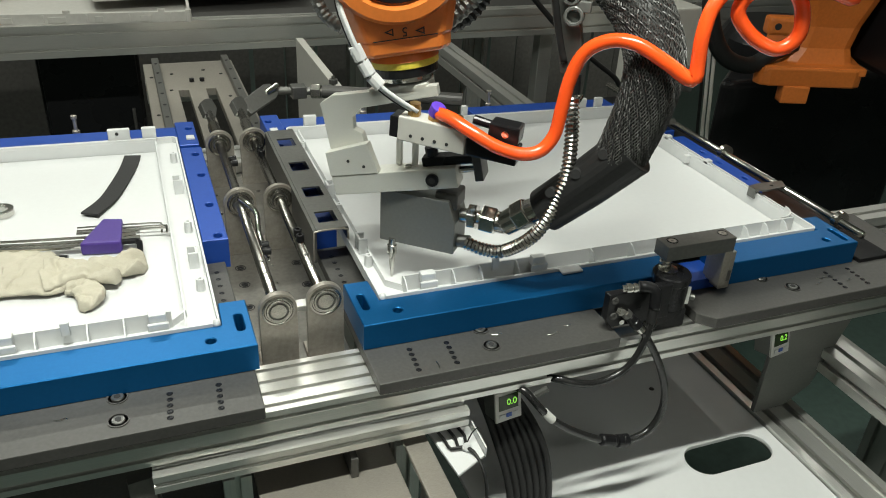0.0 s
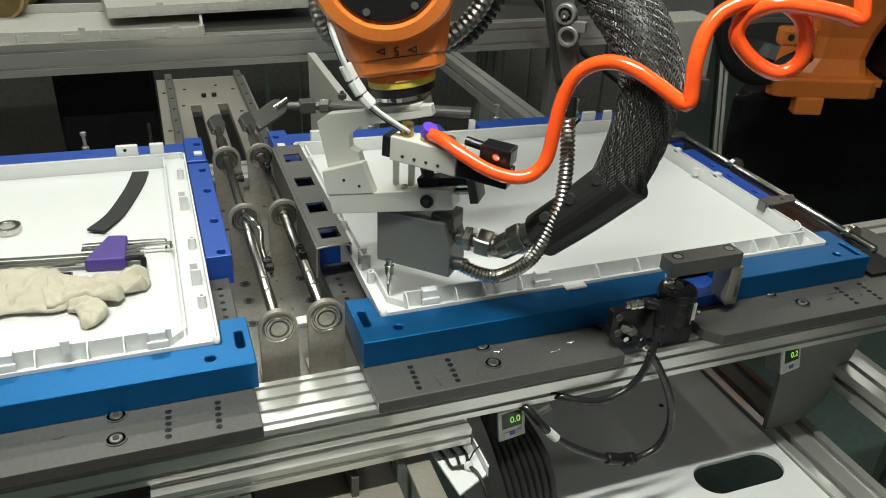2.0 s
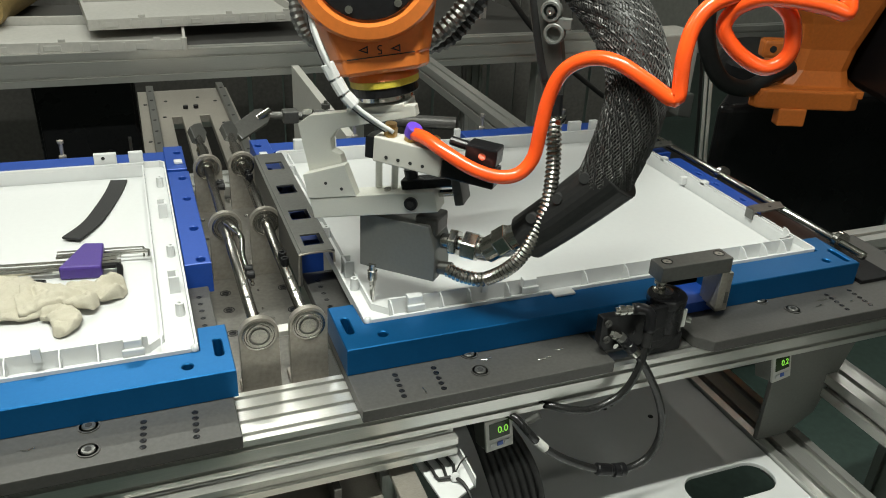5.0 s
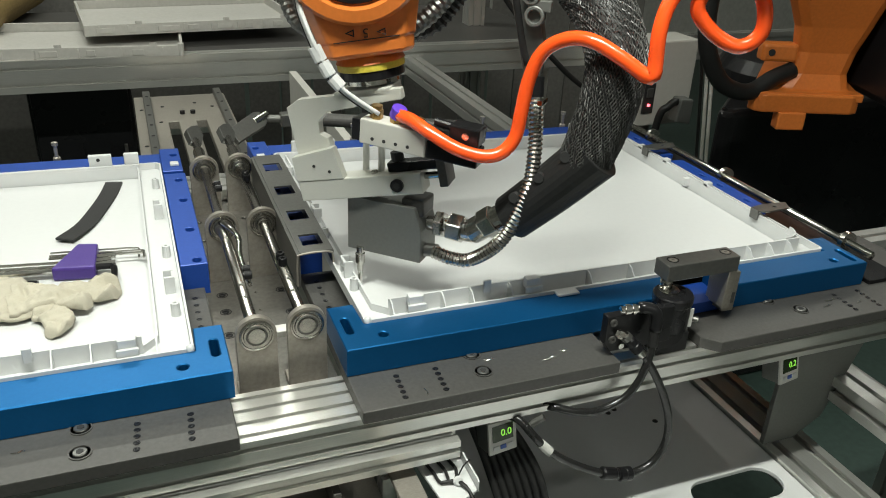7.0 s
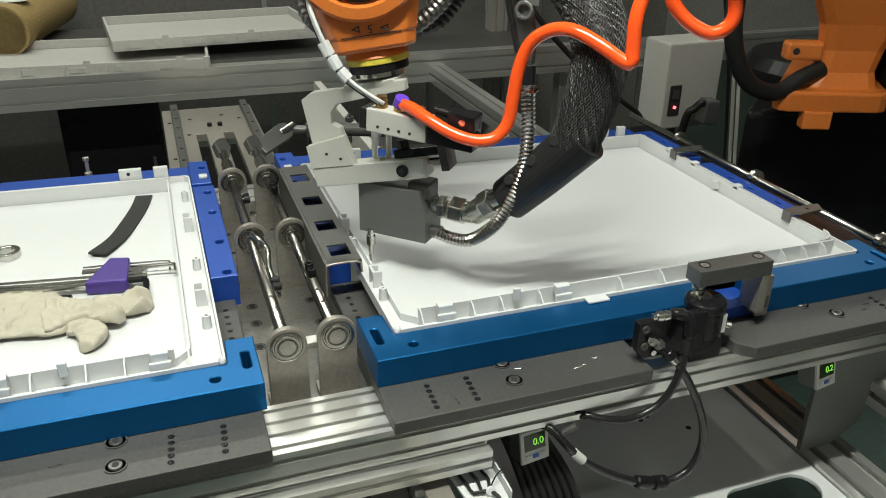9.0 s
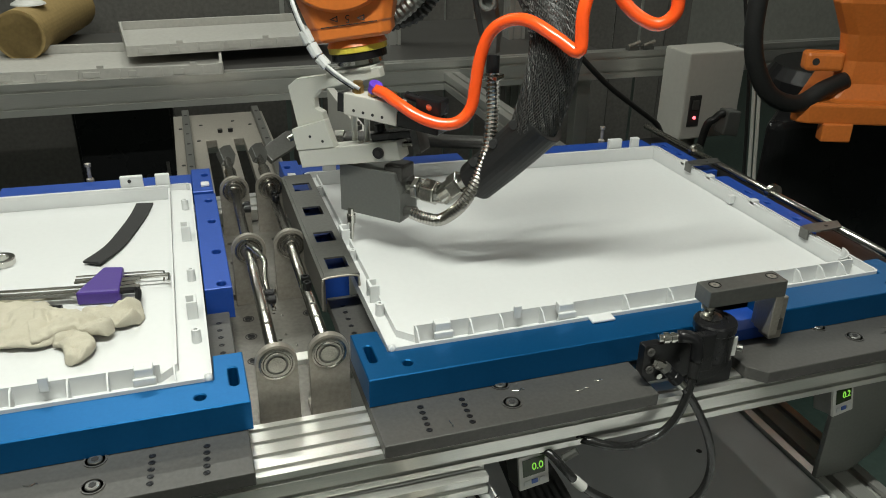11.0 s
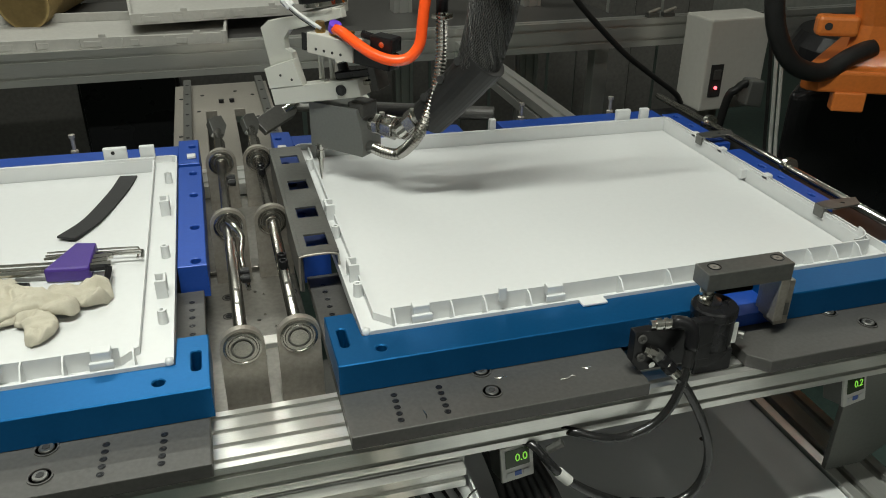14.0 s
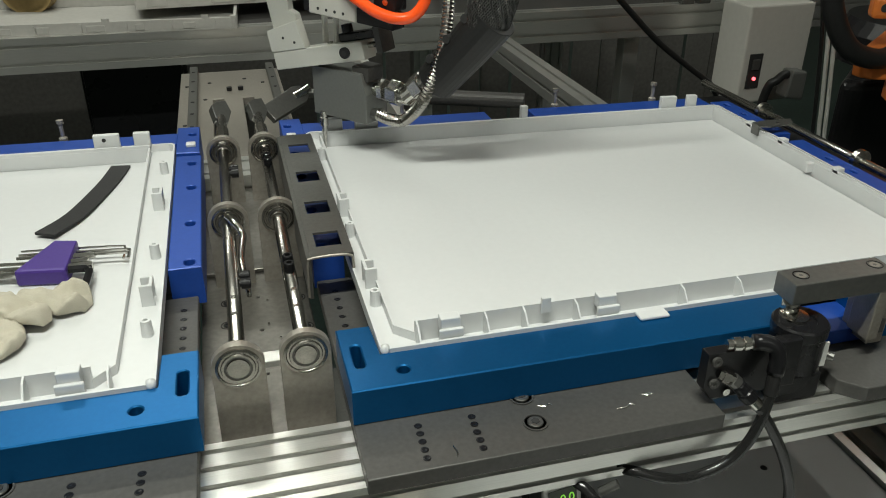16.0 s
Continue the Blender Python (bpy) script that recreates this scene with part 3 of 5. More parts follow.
# push rod with clevis to the side
pr = thing("push_rod", "steel push rod with clevis and threaded rod end", "push rod")
arm_b = slab([(-0.016, -0.075), (0.016, -0.075), (0.018, 0.0), (0.012, 0.014), (-0.012, 0.014), (-0.018, 0.0)], [obround(0, 0, 0.011, 0.011)], -0.006, 0.006)
lv = part("lever", arm_b, DARKSTEEL, pr, bevel=0.001)
lv.matrix_basis = pose(0.058, 0.86, 0.985, 15, 40, -40)
part("pin", cyl((0.05, 0.852, 0.985), (0.078, 0.868, 0.995), 0.0075, n=16), CHROME, pr, bevel=0.0008)
part("rod", cyl((0.07, 0.87, 0.985), (0.16, 0.83, 0.99), 0.008, n=16), DARKSTEEL, pr)
part("clevis", box(0.1, 0.13, 0.835, 0.862, 0.975, 1.0), DARKSTEEL, pr, bevel=0.002)
part("nut", cyl((0.14, 0.84, 0.988), (0.158, 0.832, 0.989), 0.015, n=6), CHROME, pr, bevel=0.001)
part("cylinder_body", cyl((0.16, 0.83, 0.99), (0.42, 0.72, 0.99), 0.013, n=18), PLATE, pr, bevel=0.001)
vp = thing("vent_post", "small steel valve post with knurled knob", "valve post")
part("stem", cyl((0.19, 0.86, 0.95), (0.19, 0.86, 1.01), 0.004, n=10), CHROME, vp)
part("knob", cyl((0.19, 0.86, 0.995), (0.19, 0.86, 1.004), 0.009, n=16), DARKSTEEL, vp)

# ---- far slide plate ----
fp = thing("slide_table", "scuffed steel slide table with two guide rails", "slide table")
part("table_plate", slab(rect(-0.165, 0.062, 0.74, 1.5), [rect(-0.094, -0.07, 0.82, 1.27), rect(-0.03, -0.006, 0.78, 1.27)], 0.85, 0.868, 0.001), STEEL, fp)
for x in (-0.134, 0.043):
    g = part("guide_rail", box(x - 0.009, x + 0.009, 0.75, 1.495, 0.868, 0.885), DARKSTEEL, fp, bevel=0.0015)
    for k in range(9):
        part("rail_screw", cyl((x, 0.8 + k * 0.08, 0.8852), (x, 0.8 + k * 0.08, 0.8858), 0.004, n=10), SLOT, g)
for x in (-0.057, -0.032):
    part("dowel", cyl((x, 1.33, 0.868), (x, 1.33, 0.876), 0.006, n=12), BLACKGLOSS, fp)
for x, y in ((-0.1, 1.4), (-0.02, 1.42), (0.02, 1.38), (-0.11, 1.27), (0.02, 1.2), (-0.15, 1.1), (-0.15, 1.38)):
    part("plate_screw", cyl((x, y, 0.868), (x, y, 0.8692), 0.0045, n=10), SLOT, fp)
part("stretcher", box(-0.165, 0.062, 1.44, 1.5, 0.78, 0.829), ALU, fp)

# ---- clamp at the front ----
cl = thing("swing_clamp", "black pneumatic swing clamp with steel arm", "clamp")
CX, CY = 0.398, -0.0205
base_b = part("base_block", slab(rect(CX - 0.028, CX + 0.016, -0.042, 0.003), [], DECK, 0.977), BLACKGLOSS, cl, bevel=0.002)
for x, y in ((CX - 0.024, -0.037), (CX + 0.012, -0.037), (CX - 0.024, -0.002)):
    part("base_screw", lathe([(0.0034, 0.9765), (0.0034, 0.9795), (0.0018, 0.9797), (0.0018, 0.9785), (0.0001, 0.9785)], 14, pose(x, y, 0)), DARKSTEEL, base_b)
part("cylinder_body", lathe([(0.0225, 0.976), (0.0225, 1.009), (0.0238, 1.011), (0.0238, 1.019), (0.0222, 1.021), (0.0135, 1.021), (0.013, 1.0195), (0.0001, 1.0195)], 40, pose(CX, CY, 0)), BLACKGLOSS, cl)
part("wiper_ring", lathe([(0.0125, 1.0198), (0.0125, 1.0216), (0.0085, 1.022), (0.0001, 1.022)], 28, pose(CX - 0.002, CY + 0.007, 0)), CHROME, cl)
part("piston_rod", cyl((CX - 0.003, -0.008, 1.018), (CX - 0.003, -0.008, 1.038), 0.0075, n=24), CHROME, cl, smooth=True)
arm = part("clamp_arm", box(0.385, 0.486, -0.021, 0.006, 1.036, 1.056), DARKSTEEL, cl, bevel=0.001)
for x in (0.4, 0.475):
    k = part("socket_screw", lathe([(0.0072, 1.0558), (0.0072, 1.0564), (0.0062, 1.0565), (0.006, 1.0552), (0.0001, 1.0552)], 20, pose(x, -0.006, 0)), BLACKGLOSS, arm)
    part("screw_socket", lathe([(0.0046, 1.0553), (0.0046, 1.0561), (0.0026, 1.0562), (0.0001, 1.0556)], 14, pose(x, -0.006, 0)), STEEL, k)
part("clamp_finger", box(0.4745, 0.486, -0.0205, 0.0055, 0.985, 1.0365), STEEL, cl, bevel=0.001)
part("finger_step", box(0.482, 0.499, -0.014, 0.0195, 0.976, 1.03), STEEL, cl, bevel=0.001)
part("finger_pad", box(0.4835, 0.4955, -0.016, -0.0142, 0.988, 1.003), DARKSTEEL, cl, bevel=0.0006)
part("name_plate", box(CX + 0.0135, CX + 0.0185, CY - 0.0188, CY - 0.0168, 0.982, 1.006), GREYPLASTIC, cl)
vb = thing("sensor_block", "black valve plate with silver hose fittings beside the clamp", "valve")
plate_b = slab([(0.303, 0.972), (0.384, 0.972), (0.384, 1.0185), (0.295, 1.0185), (0.295, 0.984)], [], 0.0, 0.011)
bmesh.ops.transform(plate_b, matrix=Matrix.Translation((0, -0.034, 0)) @ Matrix.Rotation(radians(90), 4, "X"), verts=plate_b.verts)
part("block_body", plate_b, BLACKGLOSS, vb, bevel=0.0012)
for x, z in ((0.3025, 1.011), (0.3035, 0.989)):
    k = part("block_screw", lathe([(0.0044, 0), (0.0044, 0.0028), (0.0024, 0.003), (0.0001, 0.0018)], 16, axis((x, -0.0448, z), (0, -1, 0))), PLATE, vb)
fu = part("fitting", lathe([(0.004, 0), (0.004, 0.005), (0.0058, 0.005), (0.0058, 0.011), (0.0044, 0.011), (0.0044, 0.0135), (0.0056, 0.0135), (0.0056, 0.0175), (0.0046, 0.018), (0.0046, 0.026), (0.0001, 0.026)], 18, axis((0.311, -0.043, 1.0245), (1, -0.18, 0.02))), CHROME, vb)
part("elbow", tube([(0.332, -0.047, 1.026), (0.343, -0.051, 1.026), (0.3495, -0.0555, 1.021), (0.3505, -0.058, 1.008), (0.3495, -0.059, 1.0)], 0.0068, 14), BLACKGLOSS, vb, smooth=True)
fl = part("fitting", lathe([(0.0045, 0), (0.0045, 0.004), (0.006, 0.004), (0.006, 0.009), (0.0048, 0.009), (0.0048, 0.014), (0.0001, 0.014)], 6, axis((0.308, -0.0445, 0.9975), (0.75, -0.5, -0.25))), CHROME, vb)
part("fitting_nut", lathe([(0.0062, 0), (0.0062, 0.006), (0.005, 0.007), (0.0001, 0.007)], 14, axis((0.3165, -0.0505, 0.9945), (0.7, -0.3, -0.65))), DARKSTEEL, fl)
part("drain_screw", cyl((0.316, -0.0445, 0.979), (0.316, -0.048, 0.979), 0.0035, n=12), CHROME, vb)
for y in (-0.047, -0.03):
    part("adjuster", cyl((0.425, y + 0.016, 0.986), (0.429, y + 0.012, 0.986), 0.004, n=12), DARKSTEEL, cl)

cab = thing("sensor_cable", "black sensor cable hanging in a loop with a plug connector", "cable")
part("cable", tube([(0.3365, -0.061, 0.975), (0.3435, -0.064, 0.963), (0.3565, -0.066, 0.942), (0.3725, -0.068, 0.911), (0.3865, -0.068, 0.873), (0.3885, -0.068, 0.838), (0.376, -0.068, 0.812), (0.3473, -0.068, 0.802), (0.3224, -0.068, 0.8065), (0.2886, -0.068, 0.8225), (0.2514, -0.068, 0.847), (0.2231, -0.068, 0.872), (0.2035, -0.064, 0.896), (0.192, -0.052, 0.909), (0.18, -0.03, 0.906), (0.17, 0.0, 0.9)], 0.0047), CABLE, cab, smooth=True)
part("connector", lathe([(0.0062, 0), (0.0078, 0.002), (0.0078, 0.02), (0.007, 0.021), (0.007, 0.025), (0.0001, 0.025)], 18, axis((0.3024, -0.068, 0.815), (0.94, 0, -0.33))), BLACKGLOSS, cab)
part("connector_nut", lathe([(0.0066, 0), (0.0086, 0.001), (0.0086, 0.008), (0.0078, 0.009), (0.0086, 0.01), (0.0086, 0.017), (0.0066, 0.019), (0.0001, 0.019)], 18, axis((0.3275, -0.068, 0.8055), (0.985, 0, -0.16))), BLACKGLOSS, cab)
part("cable_tag", cyl((0.2145, -0.0665, 0.8815), (0.2268, -0.068, 0.868), 0.0057, n=14), GREYPLASTIC, cab)
part("plug", lathe([(0.0055, 0), (0.0062, 0.002), (0.0062, 0.009), (0.0072, 0.01), (0.0072, 0.018), (0.0052, 0.02), (0.0001, 0.02)], 16, axis((0.3205, -0.053, 0.9905), (0.55, -0.3, -0.62))), BLACKGLOSS, cab)
part("plug_tip", cyl((0.332, -0.0592, 0.978), (0.3372, -0.062, 0.972), 0.0057, n=16), CHROME, cab)
cab2 = thing("sensor_cable", "black sensor cable looped under the front rail", "cable")
part("cable", tube([(0.3495, -0.059, 1.003), (0.347, -0.0625, 0.985), (0.3415, -0.065, 0.96), (0.334, -0.065, 0.937), (0.321, -0.064, 0.919), (0.3, -0.063, 0.909), (0.278, -0.063, 0.907), (0.2565, -0.06, 0.911), (0.235, -0.05, 0.915), (0.215, -0.03, 0.908), (0.2, -0.01, 0.9)], 0.0046), CABLE, cab2, smooth=True)
part("sleeve", cyl((0.3495, -0.059, 1.0), (0.3465, -0.0628, 0.982), 0.0058, n=14), BLACK, cab2, bevel=0.0006)
part("stub", cyl((0.2095, -0.05, 0.897), (0.223, -0.054, 0.907), 0.0042, n=12), DARKSTEEL, cab2)


# ---- pressure displays ----
def pressure_display(x, y, z, digits, turn):
    t = thing("pressure_display", "small grey pressure switch with glowing green digits", "display", "displays under the rail", pose(x, y, z, -12, 0, turn) @ Matrix.Scale(1.08, 4))
    part("housing", box(-0.0165, 0.0165, 0.003, 0.028, -0.018, 0.018), HEAD, t, bevel=0.0015)
    part("bezel", box(-0.0175, 0.0175, -0.0002, 0.0035, -0.0185, 0.0185), GREYPLASTIC, t, bevel=0.001)
    s = part("screen", box(-0.013, 0.013, -0.0008, 0.002, -0.004, 0.0145), SCREEN, t)
    writing(digits, 0.0112, GREEN_LED, s, Matrix.Translation((0.004, -0.0012, 0.005)) @ Matrix.Rotation(radians(90), 4, "X"))
    for k in (-0.009, 0, 0.009):
        part("key", box(k - 0.0035, k + 0.0035, -0.0012, 0.001, -0.0135, -0.009), LABELBLUE if k == 0 else WHITE, t)
    part("mount", box(-0.012, 0.012, 0.01, 0.026, 0.018, 0.045), DARKSTEEL, t)
    return t


pressure_display(0.186, -0.03, 0.8695, "0.0", 8)
pressure_display(0.616, -0.02, 0.868, "0.2", 10)
pressure_display(-0.235, -0.055, 0.835, "0.2", 8)

# ---- under the deck ----
sh = thing("lower_sheet", "white plastic sheet with an oval hand hole under the deck", "sheet")
part("sheet_body", slab(rect(0.16, 0.648, -0.6, 0.7), [obround(0.556, -0.042, 0.143, 0.058, 12)], 0.688, 0.694, 0.0008), WHITE, sh)
lp = solo("lower_rail", profile(1.6, 0.08, 0.04, slot=0.013, depth=0.014), ALU, "aluminium profile rail running back under the deck", "rail", "lower rails")
lp.matrix_basis = pose(0.69, -0.75, 0.68, 0, 0, 90)
lp = solo("lower_rail", profile(1.6, 0.05, 0.04, slot=0.01, depth=0.012), ALU, "aluminium profile rail running back under the deck", "rail", "lower rails")
lp.matrix_basis = pose(0.778, -0.75, 0.78, 0, 0, 90)
lp = solo("lower_rail", profile(1.6, 0.05, 0.05), ALU, "aluminium profile rail running back under the deck", "rail", "lower rails")
lp.matrix_basis = pose(0.95, -0.75, 0.66, 0, 0, 90)
lp = solo("frame_post", profile(0.635, 0.05, 0.05), ALU, "upright aluminium profile post of the machine frame", "post", "frame posts")
lp.matrix_basis = pose(0.95, 0.5, 0, 0, -90, 0)
for x, y in ((0.47, 0.16), (0.484, 0.165), (0.53, 0.12)):
    solo("oil_spot", lathe([(0.0045, 0.6942), (0.004, 0.6948), (0.0001, 0.695)], 10, pose(x, y, 0)), BLACK, "small dark oil spot on the lower sheet", "spot", "oil spots")
sb = solo("side_beam", profile(0.9, 0.04, 0.04), ALU, "short aluminium profile beam beyond the side shaft", "beam")
sb.matrix_basis = pose(0.83, 0.15, 0.93)
solo("beam_foot", box(1.2, 1.24, 0.135, 0.165, 0.0, 0.91), ALU, "aluminium foot under the side beam", "post", bevel=0.002)
sup = thing("lower_bracket", "pale grey bracket plate below the front rail", "bracket")
part("bracket_plate", slab([(-0.012, 0.0), (0.15, 0.0), (0.09, -0.17), (0.045, -0.2), (-0.012, -0.2)], [], -0.004, 0.004), HEAD, sup, bevel=0.001).matrix_basis = pose(0.66, 0.02, 0.9, 90, 0, 0)
pst = solo("small_post", profile(0.5, 0.022, 0.03, slot=0.006), ALU, "short aluminium post below the front rail", "post", "short posts")
pst.matrix_basis = pose(0.052, -0.035, 0.36, 0, -90, 0)
pst = solo("small_post", profile(0.5, 0.022, 0.03, slot=0.006), ALU, "short aluminium post below the front rail", "post", "short posts")
pst.matrix_basis = pose(-0.142, -0.03, 0.36, 0, -90, 0)
solo("lower_plate", slab(rect(-0.122, 0.036, -0.12, 0.12), [], 0.833, 0.84), STEEL, "ground steel plate under the front rail", "plate", bevel=0.001)
solo("dark_bar", box(-0.02, -0.012, -0.06, -0.01, 0.8405, 0.868), PLATE, "short dark steel bar on the plate", "bar")
wb = thing("terminal_bracket", "white plastic bracket with black wires", "bracket")
part("bracket_plate", slab([(0.076, -0.01), (0.13, -0.02), (0.128, -0.092), (0.088, -0.112)], [], 0.858, 0.862), WHITE, wb, bevel=0.001)
part("bracket_lip", slab([(0.13, -0.02), (0.132, -0.02), (0.131, -0.09), (0.129, -0.093)], [], 0.858, 0.872), WHITE, wb)
part("bracket_back", box(0.07, 0.135, -0.01, -0.004, 0.858, 0.9), GREYPLASTIC, wb)
for k, x in enumerate((0.085, 0.098, 0.11)):
    part("wire", tube([(x - 0.003, -0.012, 0.88), (x, -0.03, 0.868), (x + 0.006, -0.06, 0.866), (x + 0.008 - 0.004 * k, -0.075, 0.866), (0.11, -0.078, 0.867), (0.118, -0.095, 0.864), (0.121, -0.118, 0.84), (0.12, -0.13, 0.76)], 0.0019, 8), BLACK, wb, smooth=True)
part("cable_tie", lathe([(0.004, -0.003), (0.0058, 0), (0.004, 0.003)], 12, pose(0.111, -0.079, 0.867, 60, 0, 0)), WHITE, wb)
part("tie_tail", tube([(0.111, -0.076, 0.868), (0.122, -0.066, 0.874), (0.131, -0.062, 0.877)], 0.0009, 6), BLACK, wb)
fb = solo("flat_bar", box(0.044, 0.072, -0.16, -0.02, 0.862, 0.868), STEEL, "flat steel bar beside the white bracket", "bar", bevel=0.001)
fb2 = solo("flat_bar_post", box(0.05, 0.064, -0.11, -0.095, 0.5, 0.8618), STEEL, "upright steel strip under the flat bar", "post", bevel=0.001)
coil = thing("cable_coil", "bundle of black cables hanging under the rail", "cables")
for k in range(7):
    o = k * 0.009
    part("cable", tube([(0.15 + o * 0.6, 0.02, 0.9), (0.175 + o, -0.02 - o * 0.3, 0.82), (0.188 + o, -0.06, 0.74), (0.17 + o, -0.1 + o * 0.3, 0.66), (0.12 + o, -0.1, 0.58)], 0.005, 10), BLACK, coil, smooth=True)
solo("under_tray", box(-1.2, 0.15, -0.1, 0.7, 0.5, 0.52), DARKSTEEL, "dark sheet tray under the machine bed", "tray")

# ---- tools on the left panel ----
Z0 = 0.9845
st = thing("foam_strip", "curved strip of black foam tape lying on the panel", "strip")
b = bmesh.new()
path = smooth_path([(-0.2085, 0.588, 0), (-0.217, 0.54, 0), (-0.231, 0.485, 0), (-0.248, 0.43, 0), (-0.272, 0.384, 0)], 0.008)
rows = []
for k, p in enumerate(path):
    d = (path[min(k + 1, len(path) - 1)] - path[max(k - 1, 0)]).normalized()
    n = Vector((-d.y, d.x, 0)) * 0.0125
    lift = 0.004 * (k / len(path)) ** 4
    rows.append([b.verts.new((p + n * s) + Vector((0, 0, Z0 + h + lift))) for s, h in ((-1, 0), (1, 0), (1, 0.003), (-1, 0.003))])
for a, c in zip(rows, rows[1:]):
    for j in range(4):
        b.faces.new((a[j], a[(j + 1) % 4], c[(j + 1) % 4], c[j]))
b.faces.new(rows[0][::-1])
b.faces.new(rows[-1])
part("tape", b, BLACKSTRIP, st)

hk = thing("hex_key_set", "set of chrome hex keys in a purple plastic holder", "hex keys")
b = slab([(-0.282, 0.276), (-0.232, 0.268), (-0.229, 0.335), (-0.253, 0.341)], [], Z0, Z0 + 0.018)
part("holder", b, PURPLE, hk, bevel=0.003)
for k, (y, end) in enumerate(((0.33, -0.186), (0.318, -0.18), (0.308, -0.18))):
    z = Z0 + 0.01 + 0.0015 * k
    part("hex_key", tube([(-0.286, y + 0.006, z), (-0.25, y + 0.003, z), (-0.21, y - 0.002, z), (end, y - 0.006, z), (end + 0.005, y - 0.01, z), (end + 0.004, y - 0.03 + 0.008 * k, z - 0.003)], 0.0013 + 0.0003 * k, 6), CHROME, hk)
for k in range(6):
    y = 0.308 - k * 0.0058
    z = Z0 + 0.008 + 0.002 * (k % 2)
    part("hex_key", tube([(-0.41 + 0.006 * k, y + 0.022, z), (-0.34, y + 0.012, z), (-0.25, y, z)], 0.0014 + 0.0003 * k, 6), CHROME, hk)
part("hex_key", tube([(-0.332, 0.268, Z0 + 0.008), (-0.296, 0.26, Z0 + 0.008)], 0.0045, 6), BLACKGLOSS, hk)
for k in range(3):
    part("key_end", cyl((-0.232, 0.304 - k * 0.011, Z0 + 0.012), (-0.209 - 0.005 * (k % 2), 0.303 - k * 0.011, Z0 + 0.013), 0.0036 + 0.0006 * k, n=6), CHROME, hk)
part("bent_key", tube([(-0.235, 0.278, Z0 + 0.012), (-0.218, 0.277, Z0 + 0.012), (-0.211, 0.27, Z0 + 0.012), (-0.212, 0.235, Z0 + 0.01)], 0.0042, 6), BLACKGLOSS, hk)

wr = thing("spanner", "chrome ring spanner lying on the panel", "spanner")
b = slab([(0.018 * math.cos(a), 0.018 * math.sin(a)) for a in [k * 2 * math.pi / 24 for k in range(24)]], [[(0.011 * math.cos(a), 0.011 * math.sin(a)) for a in [k * 2 * math.pi / 12 for k in range(12)]]], 0, 0.009)
part("ring_end", b, CHROME, wr, bevel=0.001).matrix_basis = pose(-0.386, 0.424, Z0)
part("handle", box(-0.16, -0.016, -0.006, 0.006, 0.001, 0.007), CHROME, wr, bevel=0.002).matrix_basis = pose(-0.386, 0.424, Z0, 0, 0, -32)


